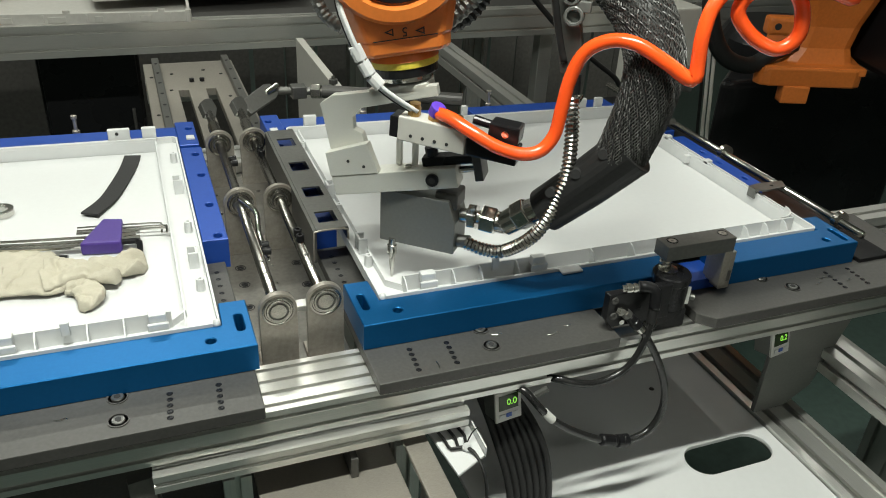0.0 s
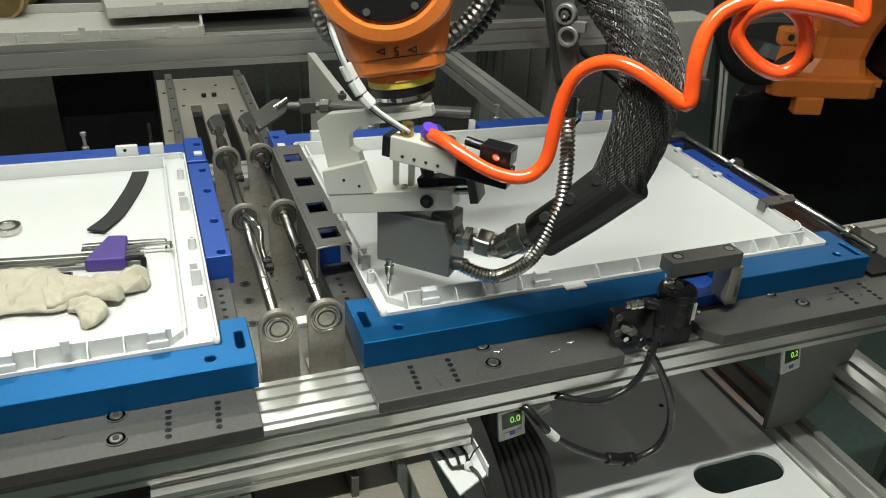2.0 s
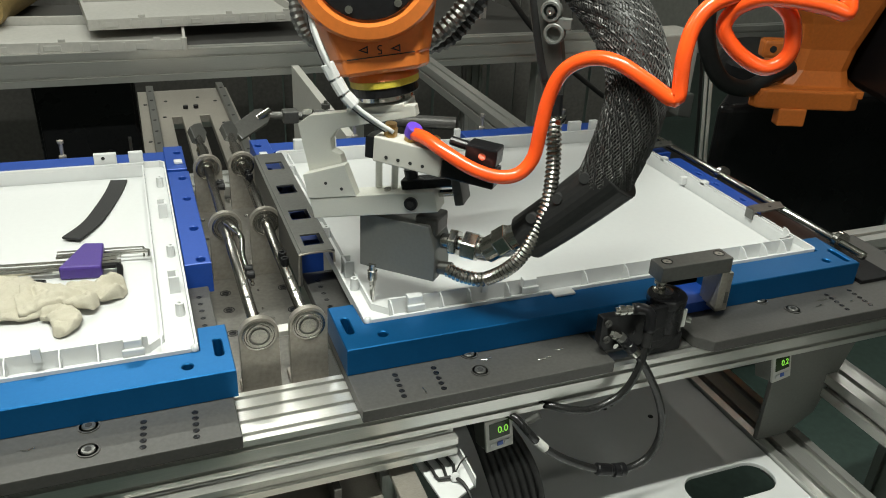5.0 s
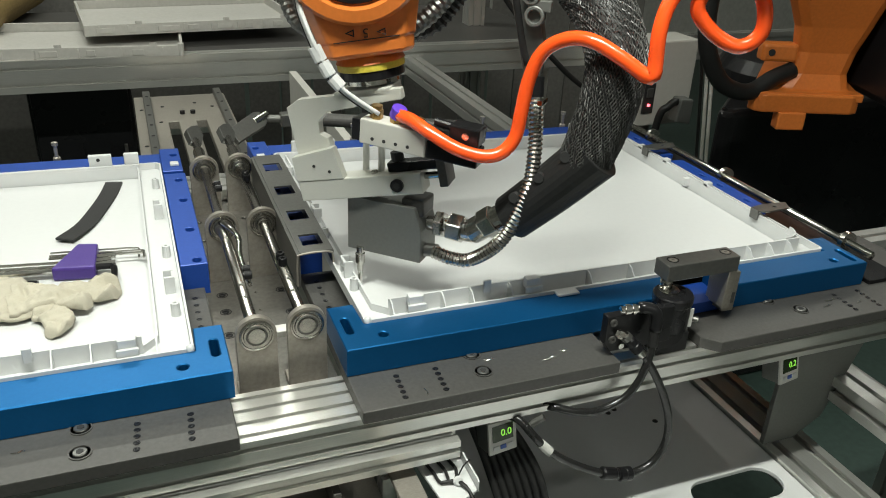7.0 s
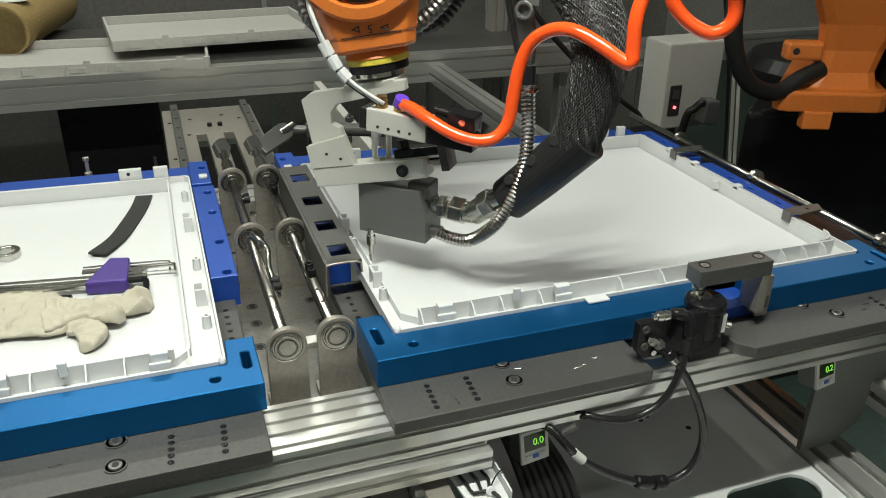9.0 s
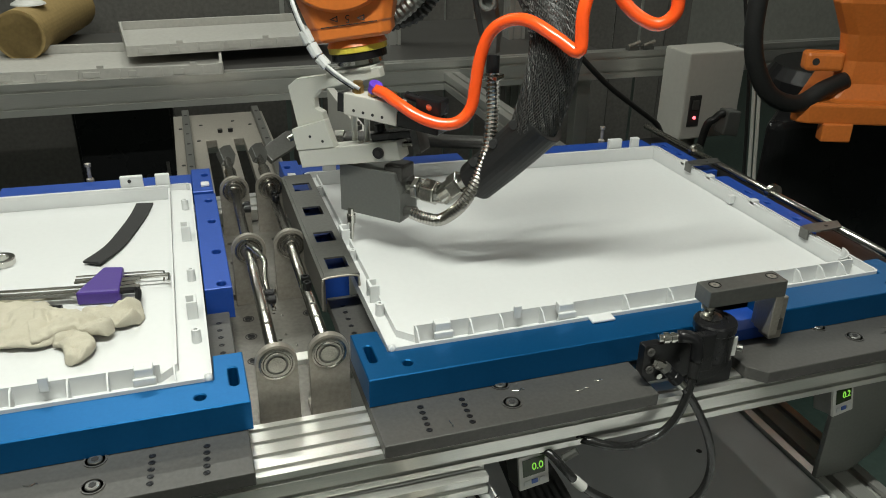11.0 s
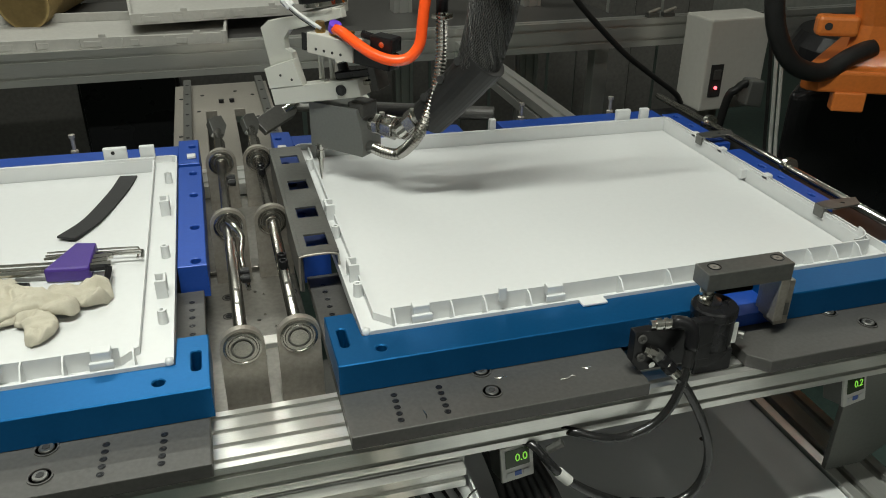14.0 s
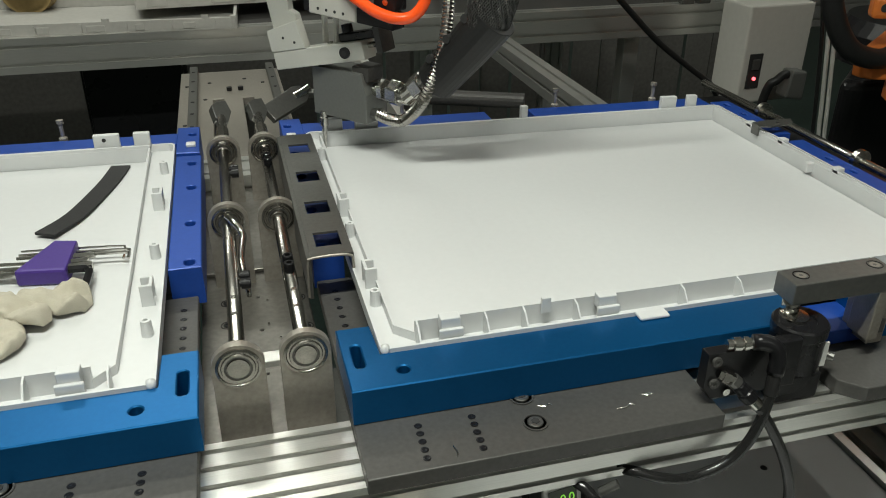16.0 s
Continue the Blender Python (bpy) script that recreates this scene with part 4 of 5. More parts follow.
def glove():
    """A soft knitted glove, its fingers curled, with folds."""
    t = thing("work_glove", "off-white knitted cotton work glove lying crumpled on the panel", "glove")

    def soft(name, spine, high, lift=0.0):
        """A flattened knitted piece along a spine of (x, y, half width)."""
        path = smooth_path([(x, y, w) for x, y, w in spine], 0.0016)
        b = bmesh.new()
        n, rings = 56, []
        for k, p in enumerate(path):
            d = path[min(k + 1, len(path) - 1)] - path[max(k - 1, 0)]
            d = Vector((d.x, d.y, 0)).normalized()
            side = Vector((-d.y, d.x, 0))
            f = k / (len(path) - 1)
            end = math.sqrt(max(0.0, 1 - max(0, (f - 0.9) / 0.1) ** 2)) * 0.9 + 0.1
            ring = []
            for j in range(n):
                a = 2 * math.pi * j / n
                c, v = math.cos(a), math.sin(a)
                q = Vector((p.x, p.y, 0)) + side * (math.copysign(abs(c) ** 0.8, c) * p.z * (0.6 + 0.4 * end))
                crease = 1 - abs(noise.noise(q * 26 + Vector((3, 1, 7)))) * 2.2
                folds = 0.95 + 0.3 * noise.noise(q * 38 + Vector((3, 1, 7))) + 0.3 * noise.noise(Vector((q.x * 30, q.y * 130, 2))) - 0.38 * max(0, crease) ** 5 + 0.12 * noise.noise(q * 170)
                up = high * end * folds * (0.55 + 0.45 * min(1, 0.02 / max(p.z, 0.004)))
                q.z = Z0 + 0.001 + lift + up * (math.copysign(abs(v) ** 0.75, v) + 1)
                q += side * (0.003 * noise.noise(q * 55) + 0.0012 * noise.noise(q * 150))
                ring.append(b.verts.new(q))
            rings.append(ring)
        for a_, c_ in zip(rings, rings[1:]):
            for j in range(n):
                b.faces.new((a_[j], a_[(j + 1) % n], c_[(j + 1) % n], c_[j]))
        b.faces.new(rings[0][::-1])
        b.faces.new(rings[-1])
        return part(name, b, COTTON, t, smooth=True)

    soft("palm", [(-0.46, 0.262, 0.04), (-0.42, 0.252, 0.042), (-0.38, 0.242, 0.045), (-0.362, 0.243, 0.054), (-0.342, 0.234, 0.052), (-0.322, 0.22, 0.04), (-0.304, 0.213, 0.032), (-0.284, 0.212, 0.022)], 0.0105)
    soft("finger", [(-0.32, 0.226, 0.022), (-0.294, 0.226, 0.017), (-0.276, 0.227, 0.0135), (-0.259, 0.228, 0.012), (-0.241, 0.226, 0.017), (-0.228, 0.223, 0.023), (-0.216, 0.218, 0.021), (-0.207, 0.214, 0.012)], 0.011)
    soft("finger", [(-0.322, 0.2, 0.018), (-0.306, 0.203, 0.018), (-0.288, 0.206, 0.017), (-0.271, 0.206, 0.016), (-0.257, 0.198, 0.016), (-0.245, 0.19, 0.013), (-0.238, 0.185, 0.008)], 0.0085, 0.006)
    soft("finger", [(-0.294, 0.19, 0.012), (-0.283, 0.186, 0.014), (-0.273, 0.177, 0.0155), (-0.269, 0.164, 0.0155), (-0.272, 0.15, 0.013), (-0.279, 0.141, 0.007)], 0.008)
    return t


glove()

# ---- right side of the nest ----
rs = thing("side_shaft", "long steel side shaft with rollers beside the nest", "shaft")
part("rod", cyl((0.757, 0.02, 0.998), (0.757, 0.72, 0.998), 0.006, n=16), CHROME, rs, smooth=True)
for y in (0.065, 0.33, 0.545):
    k = part("roller", lathe([(0.006, -0.004), (0.014, -0.004), (0.014, 0.004), (0.006, 0.004)], 24, axis((0.757, y, 1.0), (0, 1, 0))), CHROME, rs)
part("support", box(0.742, 0.8, 0.0, 0.72, 0.93, 0.972), BLACKGLOSS, rs, bevel=0.001)
for y in (0.17, 0.458):
    c = thing("spring_catch", "grey sheet steel catch hooked over the panel edge", "catch", "catches", pose(0.703, y, 1.002))
    part("catch_plate", slab([(-0.02, -0.006), (-0.006, -0.012), (0.035, -0.008), (0.045, 0.012), (0.0, 0.014), (-0.02, 0.01)], [obround(0.015, 0.001, 0.006, 0.006)], 0.009, 0.0115), DARKSTEEL, c)
    part("hook", box(-0.0215, -0.019, -0.006, 0.01, -0.004, 0.0115), DARKSTEEL, c)

# ---- background ----
bb = thing("rear_beam", "aluminium profile beam across the back of the machine", "beam")
pb = part("profile", profile(4.0, 0.045, 0.088, pitch=0.045), ALU, bb)
pb.matrix_basis = pose(-1.8, 1.69, 0.892)
rt = thing("rear_table", "grey table behind the beam", "table")
part("tabletop", box(-1.8, 1.2, 1.72, 2.4, 0.9, 0.93), PLATE, rt)
for x in (-1.76, 1.16):
    for y in (1.77, 2.35):
        part("leg", box(x - 0.025, x + 0.025, y - 0.025, y + 0.025, 0.0, 0.9), ALU, rt, bevel=0.002)
for x, y, z, sx, sy, rz, tilt in ((-0.44, 1.86, 0.935, 0.86, 0.36, -3, 0), (0.02, 2.02, 0.97, 0.62, 0.42, 5, 0)):
    t = thing("spare_panel", "pale grey moulded panel lying on the rear table", "panel", "spare panels", pose(x, y, z, tilt, 0, rz))
    part("sheet", box(-sx / 2, sx / 2, -sy / 2, sy / 2, 0.0, 0.004), SPARE, t)
    out = rect(-sx / 2, sx / 2, -sy / 2, sy / 2)
    part("rim", slab(out, [rect(-sx / 2 + 0.008, sx / 2 - 0.008, -sy / 2 + 0.008, sy / 2 - 0.008)], 0.004, 0.03), SPARE, t, bevel=0.001)
    for k in range(8):
        part("rib", box(-sx / 2 + (k + 0.5) * sx / 8 - 0.002, -sx / 2 + (k + 0.5) * sx / 8 + 0.002, -sy / 2 - 0.006, -sy / 2, 0.004, 0.026), SPARE, t)
    for k, w_ in enumerate((0.05, 0.03, 0.06, 0.03, 0.045, 0.022, 0.03)):
        part("pad", box(-sx / 2 + 0.03 + k * sx / 7.4, -sx / 2 + 0.03 + k * sx / 7.4 + w_, -sy / 2 - 0.003, -sy / 2, 0.006, 0.022), SPARE, t, bevel=0.002)
    for k in (0.22, 0.62, 0.9):
        part("tab", box(-sx / 2 + k * sx, -sx / 2 + k * sx + 0.018, -sy / 2, -sy / 2 + 0.004, 0.03, 0.038), SPARE, t, bevel=0.001)
    part("corner_post", cyl((sx / 2 - 0.006, -sy / 2 + 0.006, 0.0), (sx / 2 - 0.006, -sy / 2 + 0.006, 0.034), 0.009, n=12), SPARE, t, bevel=0.001)
ct = thing("card_roll", "brown card roll lying on the rear table", "roll")
RA, RB = Vector((-0.57, 1.99, 1.004)), Vector((-0.47, 2.5, 1.004))
part("roll_body", lathe([(0.073, 0), (0.073, 0.54), (0.064, 0.54), (0.064, 0.004), (0.066, 0)], 40, axis(RA, RB - RA)), CARD, ct)
# Near-black disc added inside the tube for the shade of its hollow.
part("roll_core", cyl(RA.lerp(RB, 0.55), RA.lerp(RB, 0.56), 0.0635, n=28), SLOT, ct)
cup = solo("suction_cup", lathe([(0.05, 0.0), (0.048, 0.004), (0.03, 0.014), (0.02, 0.03), (0.02, 0.05), (0.0001, 0.05)], 28, pose(-0.545, 2.1, 1.077)), GREYPLASTIC, "pale translucent plastic cup on the card roll", "cup")
for x, y in ((0.55, 2.0), (1.0, 2.0)):
    p = solo("rear_post", profile(2.0, 0.06, 0.06), ALU, "upright aluminium post behind the machine", "post", "rear posts")
    p.matrix_basis = pose(x, y, 0, 0, -90, 0)
p = solo("side_rail", profile(1.0, 0.05, 0.05), ALU, "aluminium profile rail running back beside the robot", "rail")
p.matrix_basis = pose(0.66, 0.75, 0.875, 0, 0, 90)
for k in range(14):
    solo("curtain_strip", box(0.3 + k * 0.14, 0.43 + k * 0.14, 2.75 + 0.012 * (k % 2), 2.757 + 0.012 * (k % 2), 0.1, 1.6), DARKWALL, "dark plastic curtain strip hanging behind the cell", "curtain strip", "curtain strips", bevel=0.002)
solo("rear_board", box(-2.2, 0.28, 2.75, 2.78, 0.0, 1.3), DARKWALL, "dark board behind the rear table", "board")
dk = thing("cabinet", "dark steel cabinet under the rear table", "cabinet")
part("body", box(-0.46, -0.17, 1.9, 2.1, 0.0, 0.86), BLACKGLOSS, dk, bevel=0.01)
dd = part("door", box(-0.45, -0.18, 1.885, 1.899, 0.05, 0.84), BLACKGLOSS, dk, bevel=0.004)
part("handle", box(-0.21, -0.2, 1.87, 1.884, 0.5, 0.62), PLATE, dd, bevel=0.002)
solo("side_board", slab([(0.0, 0.0), (0.02, 0.0), (0.02, 0.62), (0.0, 0.62)], [], 0.0, 0.9), CREAM, "pale board standing beside the slide table", "board", m=pose(0.255, 0.95, 0.0))
swb = thing("switch_box", "cream switch box with a rocker switch and red pilot lamp", "switch box", m=pose(1.458, 1.47, 0.83, 0, 0, 3))
part("case", box(-0.092, 0.125, 0.0, 0.13, -0.145, 0.135), CREAM, swb, bevel=0.006)
sp = part("switch_plate", box(-0.07, -0.027, -0.004, 0.001, -0.1, 0.0), SLOT, swb, bevel=0.001)
part("rocker", box(-0.061, -0.037, -0.009, -0.003, -0.045, -0.015), PLATE, sp, bevel=0.002)
part("pilot_lamp", cyl((-0.048, -0.008, -0.071), (-0.048, -0.003, -0.071), 0.005, n=14), RED_LED, sp)
part("box_leg", cyl((0.0, 0.08, -0.845), (0.0, 0.08, -0.16), 0.03, n=16), STEEL, swb)
bc = thing("rear_cable", "black cable running from the hall to the switch box", "cable")
part("cable", tube([(1.335, 1.52, 0.7), (1.295, 1.5, 0.741), (1.215, 1.5, 0.797), (1.111, 1.5, 0.872), (1.01, 1.5, 0.963), (0.932, 1.5, 1.042), (0.86, 1.52, 1.14), (0.8, 1.6, 1.3), (0.78, 1.8, 1.6)], 0.0085, 10), BLACK, bc, smooth=True)
pg = thing("power_plug", "grey plug and black cable at the switch box", "plug")
part("plug_body", slab([(1.486, 0.712), (1.545, 0.7), (1.545, 0.785), (1.496, 0.79)], [], 0.0, 0.05), HEAD, pg, bevel=0.006).matrix_basis = Matrix.Translation((0, 1.455, 0)) @ Matrix.Rotation(radians(90), 4, "X")
part("cable", tube([(1.512, 1.43, 0.77), (1.482, 1.425, 0.776), (1.456, 1.42, 0.762), (1.438, 1.43, 0.735), (1.43, 1.45, 0.6), (1.41, 1.5, 0.3), (1.41, 1.55, 0.02)], 0.0125, 12), BLACK, pg, smooth=True)
for x in (1.29, 1.345):
    rl = thing("toggle_latch", "small steel toggle latch on the rear beam", "latch", "latches", pose(x, 1.68, 0.938))
    part("latch_body", box(-0.02, 0.02, -0.012, 0.012, -0.002, 0.012), DARKSTEEL, rl, bevel=0.002)
    part("latch_lever", cyl((-0.018, -0.004, 0.012), (0.024, -0.004, 0.024), 0.006, n=10), STEEL, rl, bevel=0.001)

# ---- robot column ----
rc = thing("robot_column", "orange and black robot base column beside the nest", "robot")
part("pedestal", slab([(1.27, 0.97), (1.3, 0.94), (2.0, 0.94), (2.4, 1.5), (1.85, 1.5)], [], 0.0, 0.9), BLACKGLOSS, rc, bevel=0.03, segs=4)
part("drum", lathe([(0.2, 0.88), (0.2, 0.95), (0.18, 0.985), (0.0001, 0.985)], 40, pose(1.64, 1.14, 0)), BLACKGLOSS, rc)
neck = bmesh.new()
rings = []
for z, x0, x1, y0 in ((0.955, 1.19, 1.455, 0.72), (1.0, 1.187, 1.452, 0.715), (1.005, 1.255, 1.435, 0.745), (1.04, 1.28, 1.43, 0.76), (1.09, 1.285, 1.44, 0.76), (1.15, 1.27, 1.455, 0.745), (1.22, 1.23, 1.465, 0.72), (1.6, 1.2, 1.475, 0.7)):
    c = 0.03
    lp_ = [(x0, y0 + c), (x0 + c * 0.3, y0 + c * 0.3), (x0 + c, y0), (x1 - c, y0), (x1 - c * 0.3, y0 + c * 0.3), (x1, y0 + c), (x1 + 0.1, 1.15), (x0 + 0.2, 1.15)]
    rings.append([neck.verts.new((x, y, z)) for x, y in lp_])
for a_, b_ in zip(rings, rings[1:]):
    for j in range(8):
        neck.faces.new((a_[j], a_[(j + 1) % 8], b_[(j + 1) % 8], b_[j]))
neck.faces.new(rings[0][::-1])
neck.faces.new(rings[-1])
AX = Matrix.Translation((-1.5, -1.1, 0)) @ Matrix.Translation((1.32, 0.75, 0)) @ Matrix.Rotation(radians(-20), 4, "Z") @ Matrix.Translation((-1.32, -0.75, 0))
bmesh.ops.transform(neck, matrix=AX, verts=neck.verts)
turret = part("turret", neck, ORANGE, rc, bevel=0.005)
turret.matrix_basis = pose(1.5, 1.1, 0)
part("stop_tooth", box(1.255, 1.322, 0.715, 0.75, 0.915, 0.958), ORANGE, turret, bevel=0.004)
part("lifting_ear", box(1.205, 1.29, 0.76, 0.8, 1.065, 1.108), ORANGE, turret, bevel=0.008)
part("ear_hole", cyl((1.226, 0.7585, 1.087), (1.226, 0.762, 1.087), 0.008, n=16), SLOT, turret)
part("motor", box(1.475, 1.85, 0.66, 1.0, 0.985, 1.5), BLACKGLOSS, turret, bevel=0.02)
for k in range(5):
    part("motor_rib", box(1.5 + k * 0.06, 1.515 + k * 0.06, 0.645, 0.66, 1.0, 1.45), BLACKGLOSS, turret, bevel=0.003)
part("motor_plug", cyl((1.52, 0.66, 1.02), (1.52, 0.6, 1.02), 0.028, n=20), BLACKGLOSS, turret, bevel=0.003)
part("plug_ring", cyl((1.52, 0.6, 1.02), (1.52, 0.594, 1.02), 0.022, n=20), CHROME, turret, bevel=0.001)
part("foot_step", box(1.2, 1.45, 0.72, 0.76, 0.985, 1.004), ORANGE, turret, bevel=0.003)
for o in turret.children:
    o.matrix_basis = AX
rcab = thing("robot_cable", "thick black robot cable looping beside the column", "cable")
part("cable", tube([(1.0258, 0.78, 1.2568), (1.0287, 0.78, 1.1604), (1.0539, 0.78, 1.0836), (1.1063, 0.78, 1.0216), (1.183, 0.78, 0.9995), (1.2457, 0.78, 1.0276), (1.3001, 0.78, 1.0454)], 0.02, 14), BLACK, rcab, smooth=True)
WIRE = [(1.1233, 0.95, 1.2147), (1.1716, 0.95, 1.0351), (1.1971, 0.95, 0.8848), (1.2188, 0.95, 0.7395), (1.2673, 0.95, 0.5082)]
for k in range(3):
    w = thing("drop_wire", "thin wire hanging down beside the switch box", "wire", "drop wires")
    part("wire", tube([(x + 0.016 * k, y, z) for x, y, z in WIRE] + [(WIRE[-1][0] + 0.016 * k, 0.93, 0.01)], 0.0045, 8), GREYPLASTIC if k else BLACK, w, smooth=True)

# ---- dispensing tool, carried by the robot ----
tool = thing("dispensing_tool", "grey dispensing head with steel nozzle, valve and hoses", "dispensing head")
noz = part("nozzle", lathe([(0.0012, 0.0), (0.0018, 0.006), (0.0035, 0.022), (0.0042, 0.034), (0.006, 0.034), (0.006, 0.046), (0.0045, 0.047), (0.0045, 0.055)], 20), CHROME, tool, smooth=False)
block = slab([(-0.017, 0.05), (0.079, 0.05), (0.079, 0.09), (0.07, 0.118), (-0.017, 0.118)], [], -0.045, 0.0)
bmesh.ops.transform(block, matrix=Matrix.Rotation(radians(90), 4, "X"), verts=block.verts)
blk = part("head_block", block, HEAD, tool, "dark grey heated block", bevel=0.0012)
part("rear_block", box(0.05, 0.078, 0.006, 0.04, 0.105, 0.126), PLATE, tool, bevel=0.003)
for z in (0.06, 0.085):
    part("side_screw", cyl((-0.019, 0.012, z), (-0.016, 0.012, z), 0.003, n=10), SLOT, blk)
part("pilot_fitting", cyl((0.078, 0.015, 0.062), (0.095, 0.015, 0.064), 0.008, n=14), DARKSTEEL, tool, bevel=0.001)
# fittings
chain = [((0.079, 0.02, 0.095), (0.09, 0.02, 0.096), 0.009, 20), ((0.09, 0.02, 0.096), (0.1, 0.02, 0.0965), 0.016, 6), ((0.1, 0.02, 0.0965), (0.106, 0.02, 0.0966), 0.0085, 20),
         ((0.106, 0.02, 0.0966), (0.124, 0.02, 0.0955), 0.0175, 6), ((0.124, 0.02, 0.0955), (0.136, 0.02, 0.096), 0.013, 20), ((0.134, 0.02, 0.095), (0.15, 0.02, 0.108), 0.015, 20),
         ((0.148, 0.02, 0.106), (0.162, 0.02, 0.118), 0.018, 6), ((0.16, 0.02, 0.116), (0.18, 0.02, 0.13), 0.0145, 20)]
for p, q, r, n in chain:
    part("hose_fitting", cyl(p, q, r, n=n), CHROME, tool, bevel=0.0014)
slv = part("rubber_sleeve", tube([(0.18, 0.02, 0.123), (0.222, 0.018, 0.166), (0.266, 0.018, 0.214)], lambda k: 0.0265 + 0.002 * k, 28), BLACK, tool, smooth=False, bevel=0.001)
for d in (0.02, 0.055, 0.09):
    part("sleeve_hole", cyl((0.185 + d * 0.72 - 0.012, -0.0065, 0.13 + d * 0.78 + 0.012), (0.185 + d * 0.72 - 0.011, 0.002, 0.13 + d * 0.78 + 0.011), 0.0055, n=14), SLOT, slv)
HOSE = [(0.2524, 0.018, 0.2003), (0.2585, 0.018, 0.2196), (0.2686, 0.02, 0.2601), (0.2719, 0.025, 0.2976), (0.2653, 0.035, 0.3225), (0.2472, 0.05, 0.35), (0.2191, 0.07, 0.373), (0.1914, 0.09, 0.3914), (0.1596, 0.12, 0.4122), (0.1201, 0.15, 0.4339)]
hose = part("braided_hose", tube(HOSE, lambda k: 0.0265 + 0.004 * math.sin(k * 3.1), 24), BLACK, tool, smooth=True)
fr = frames_along(smooth_path(HOSE, 0.0025))
bm_braid = bmesh.new()
for sgn in (-1, 1):
    for k in range(60):
        pts = []
        for i, (p, s, t) in enumerate(fr[: len(fr) * 3 // 4]):
            a = 2 * math.pi * k / 60 + sgn * i * 0.044
            rr = 0.0266 + 0.004 * math.sin(i / (len(fr) - 1) * 3.1) + 0.001 * math.sin(i * 1.5 + k * 1.57 + (0 if sgn > 0 else math.pi))
            pts.append(p + (s * math.cos(a) + t * math.sin(a)) * rr)
        tube(pts, 0.00065, 3, raw=True, bm=bm_braid)
tagged(part("braid", bm_braid, BRAID, hose, "woven grey braid strands"), kind="stuff")
part("cover_strip", tube([p + (s * -0.2 + t * -0.98) * 0.026 for p, s, t in fr[: len(fr) * 3 // 4]], 0.0062, 8, raw=True), BLACKGLOSS, hose, smooth=True)
part("metal_hose", tube([(0.092, 0.012, 0.063), (0.115, 0.008, 0.062), (0.142, 0.004, 0.069), (0.178, -0.004, 0.105), (0.199, 0.002, 0.16), (0.2, 0.016, 0.206), (0.192, 0.03, 0.259)], 0.0084, 16, 0.0024, 0.2), SHAFT, tool)
part("hose_end", cyl((0.192, 0.03, 0.259), (0.19, 0.034, 0.28), 0.008, n=16), BLACKGLOSS, tool)
part("hose_clip", box(0.181, 0.202, 0.022, 0.042, 0.252, 0.258), CHROME, tool, bevel=0.001)
ha = slab([(0.1457, 0.3917), (0.1753, 0.2788), (0.193, 0.2811), (0.194, 0.3111), (0.1871, 0.3467), (0.1815, 0.3957)], [], -0.006, 0.006)
bmesh.ops.transform(ha, matrix=Matrix.Translation((0, 0.04, 0)) @ Matrix.Rotation(radians(90), 4, "X"), verts=ha.verts)
hb = part("hose_arm", ha, DARKSTEEL, tool, "grey steel hose carrier arm", bevel=0.001)
for x, z in ((0.178, 0.362), (0.183, 0.341)):
    part("clip_ring", lathe([(0.0105, 0), (0.0105, 0.0075), (0.0095, 0.0085), (0.0072, 0.0085), (0.0068, 0.0075), (0.0068, 0.002), (0.0001, 0.002)], 24, axis((x, 0.034, z), (0, -1, 0))), HEAD, hb)
part("clip_bolt", lathe([(0.0045, 0), (0.0045, 0.009), (0.0022, 0.0092), (0.0001, 0.008)], 6, axis((0.178, 0.033, 0.362), (0, -1, 0))), DARKSTEEL, hb)
part("clip_bridge", box(0.176, 0.1995, 0.027, 0.034, 0.346, 0.357), HEAD, hb, bevel=0.001)
part("edge_strip", tube([(0.152, 0.036, 0.394), (0.1595, 0.036, 0.36), (0.1705, 0.036, 0.315), (0.1785, 0.036, 0.29)], 0.0045, 8), BLACK, hb, smooth=True)
# bracket, set at its own angle
BR = Matrix.Translation((0.05, -0.004, 0.145)) @ pose(0, 0, 0, 0, -12.5, 6)


def bpart(name, b, mat, **kw):
    o = part(name, b, mat, tool, **kw)
    o.matrix_basis = BR
    return o


def upright(b, y):
    """Turns a slab drawn in x and z to stand, with its back face at y."""
    bmesh.ops.transform(b, matrix=Matrix.Translation((0, y, 0)) @ Matrix.Rotation(radians(90), 4, "X"), verts=b.verts)
    return b


bpart("bracket_bar", box(-0.124, 0.029, 0.0, 0.028, -0.0125, 0.0125), BRACKET, bevel=0.0012)
bpart("bracket_foot", upright(slab([(-0.1245, 0.0125), (-0.064, 0.0125), (-0.07, 0.05), (-0.1245, 0.042)], [], 0.0, 0.012), 0.011), BRACKET, bevel=0.0008)
col = slab([(-0.1225, 0.012), (-0.074, 0.012), (-0.079, 0.058), (-0.088, 0.064), (-0.086, 0.078), (-0.074, 0.088), (0.02, 0.094), (0.02, 0.106), (-0.106, 0.106), (-0.1225, 0.098)], [], 0.0, 0.012)
bpart("bracket_column", upright(col, 0.024), BRACKET, bevel=0.001)
bpart("flange_plate", box(-0.06, 0.008, 0.012, 0.05, 0.1, 0.109), BRACKET, bevel=0.001)
for x, z in ((-0.098, 0.03), (-0.08, 0.022)):
    bpart("bracket_hole", cyl((x, -0.0016, z), (x, 0.001, z), 0.0019, n=12), SLOT)
bpart("set_screw", cyl((-0.03, 0.012, 0.0125), (-0.03, 0.012, 0.0155), 0.004, n=12), CHROME)
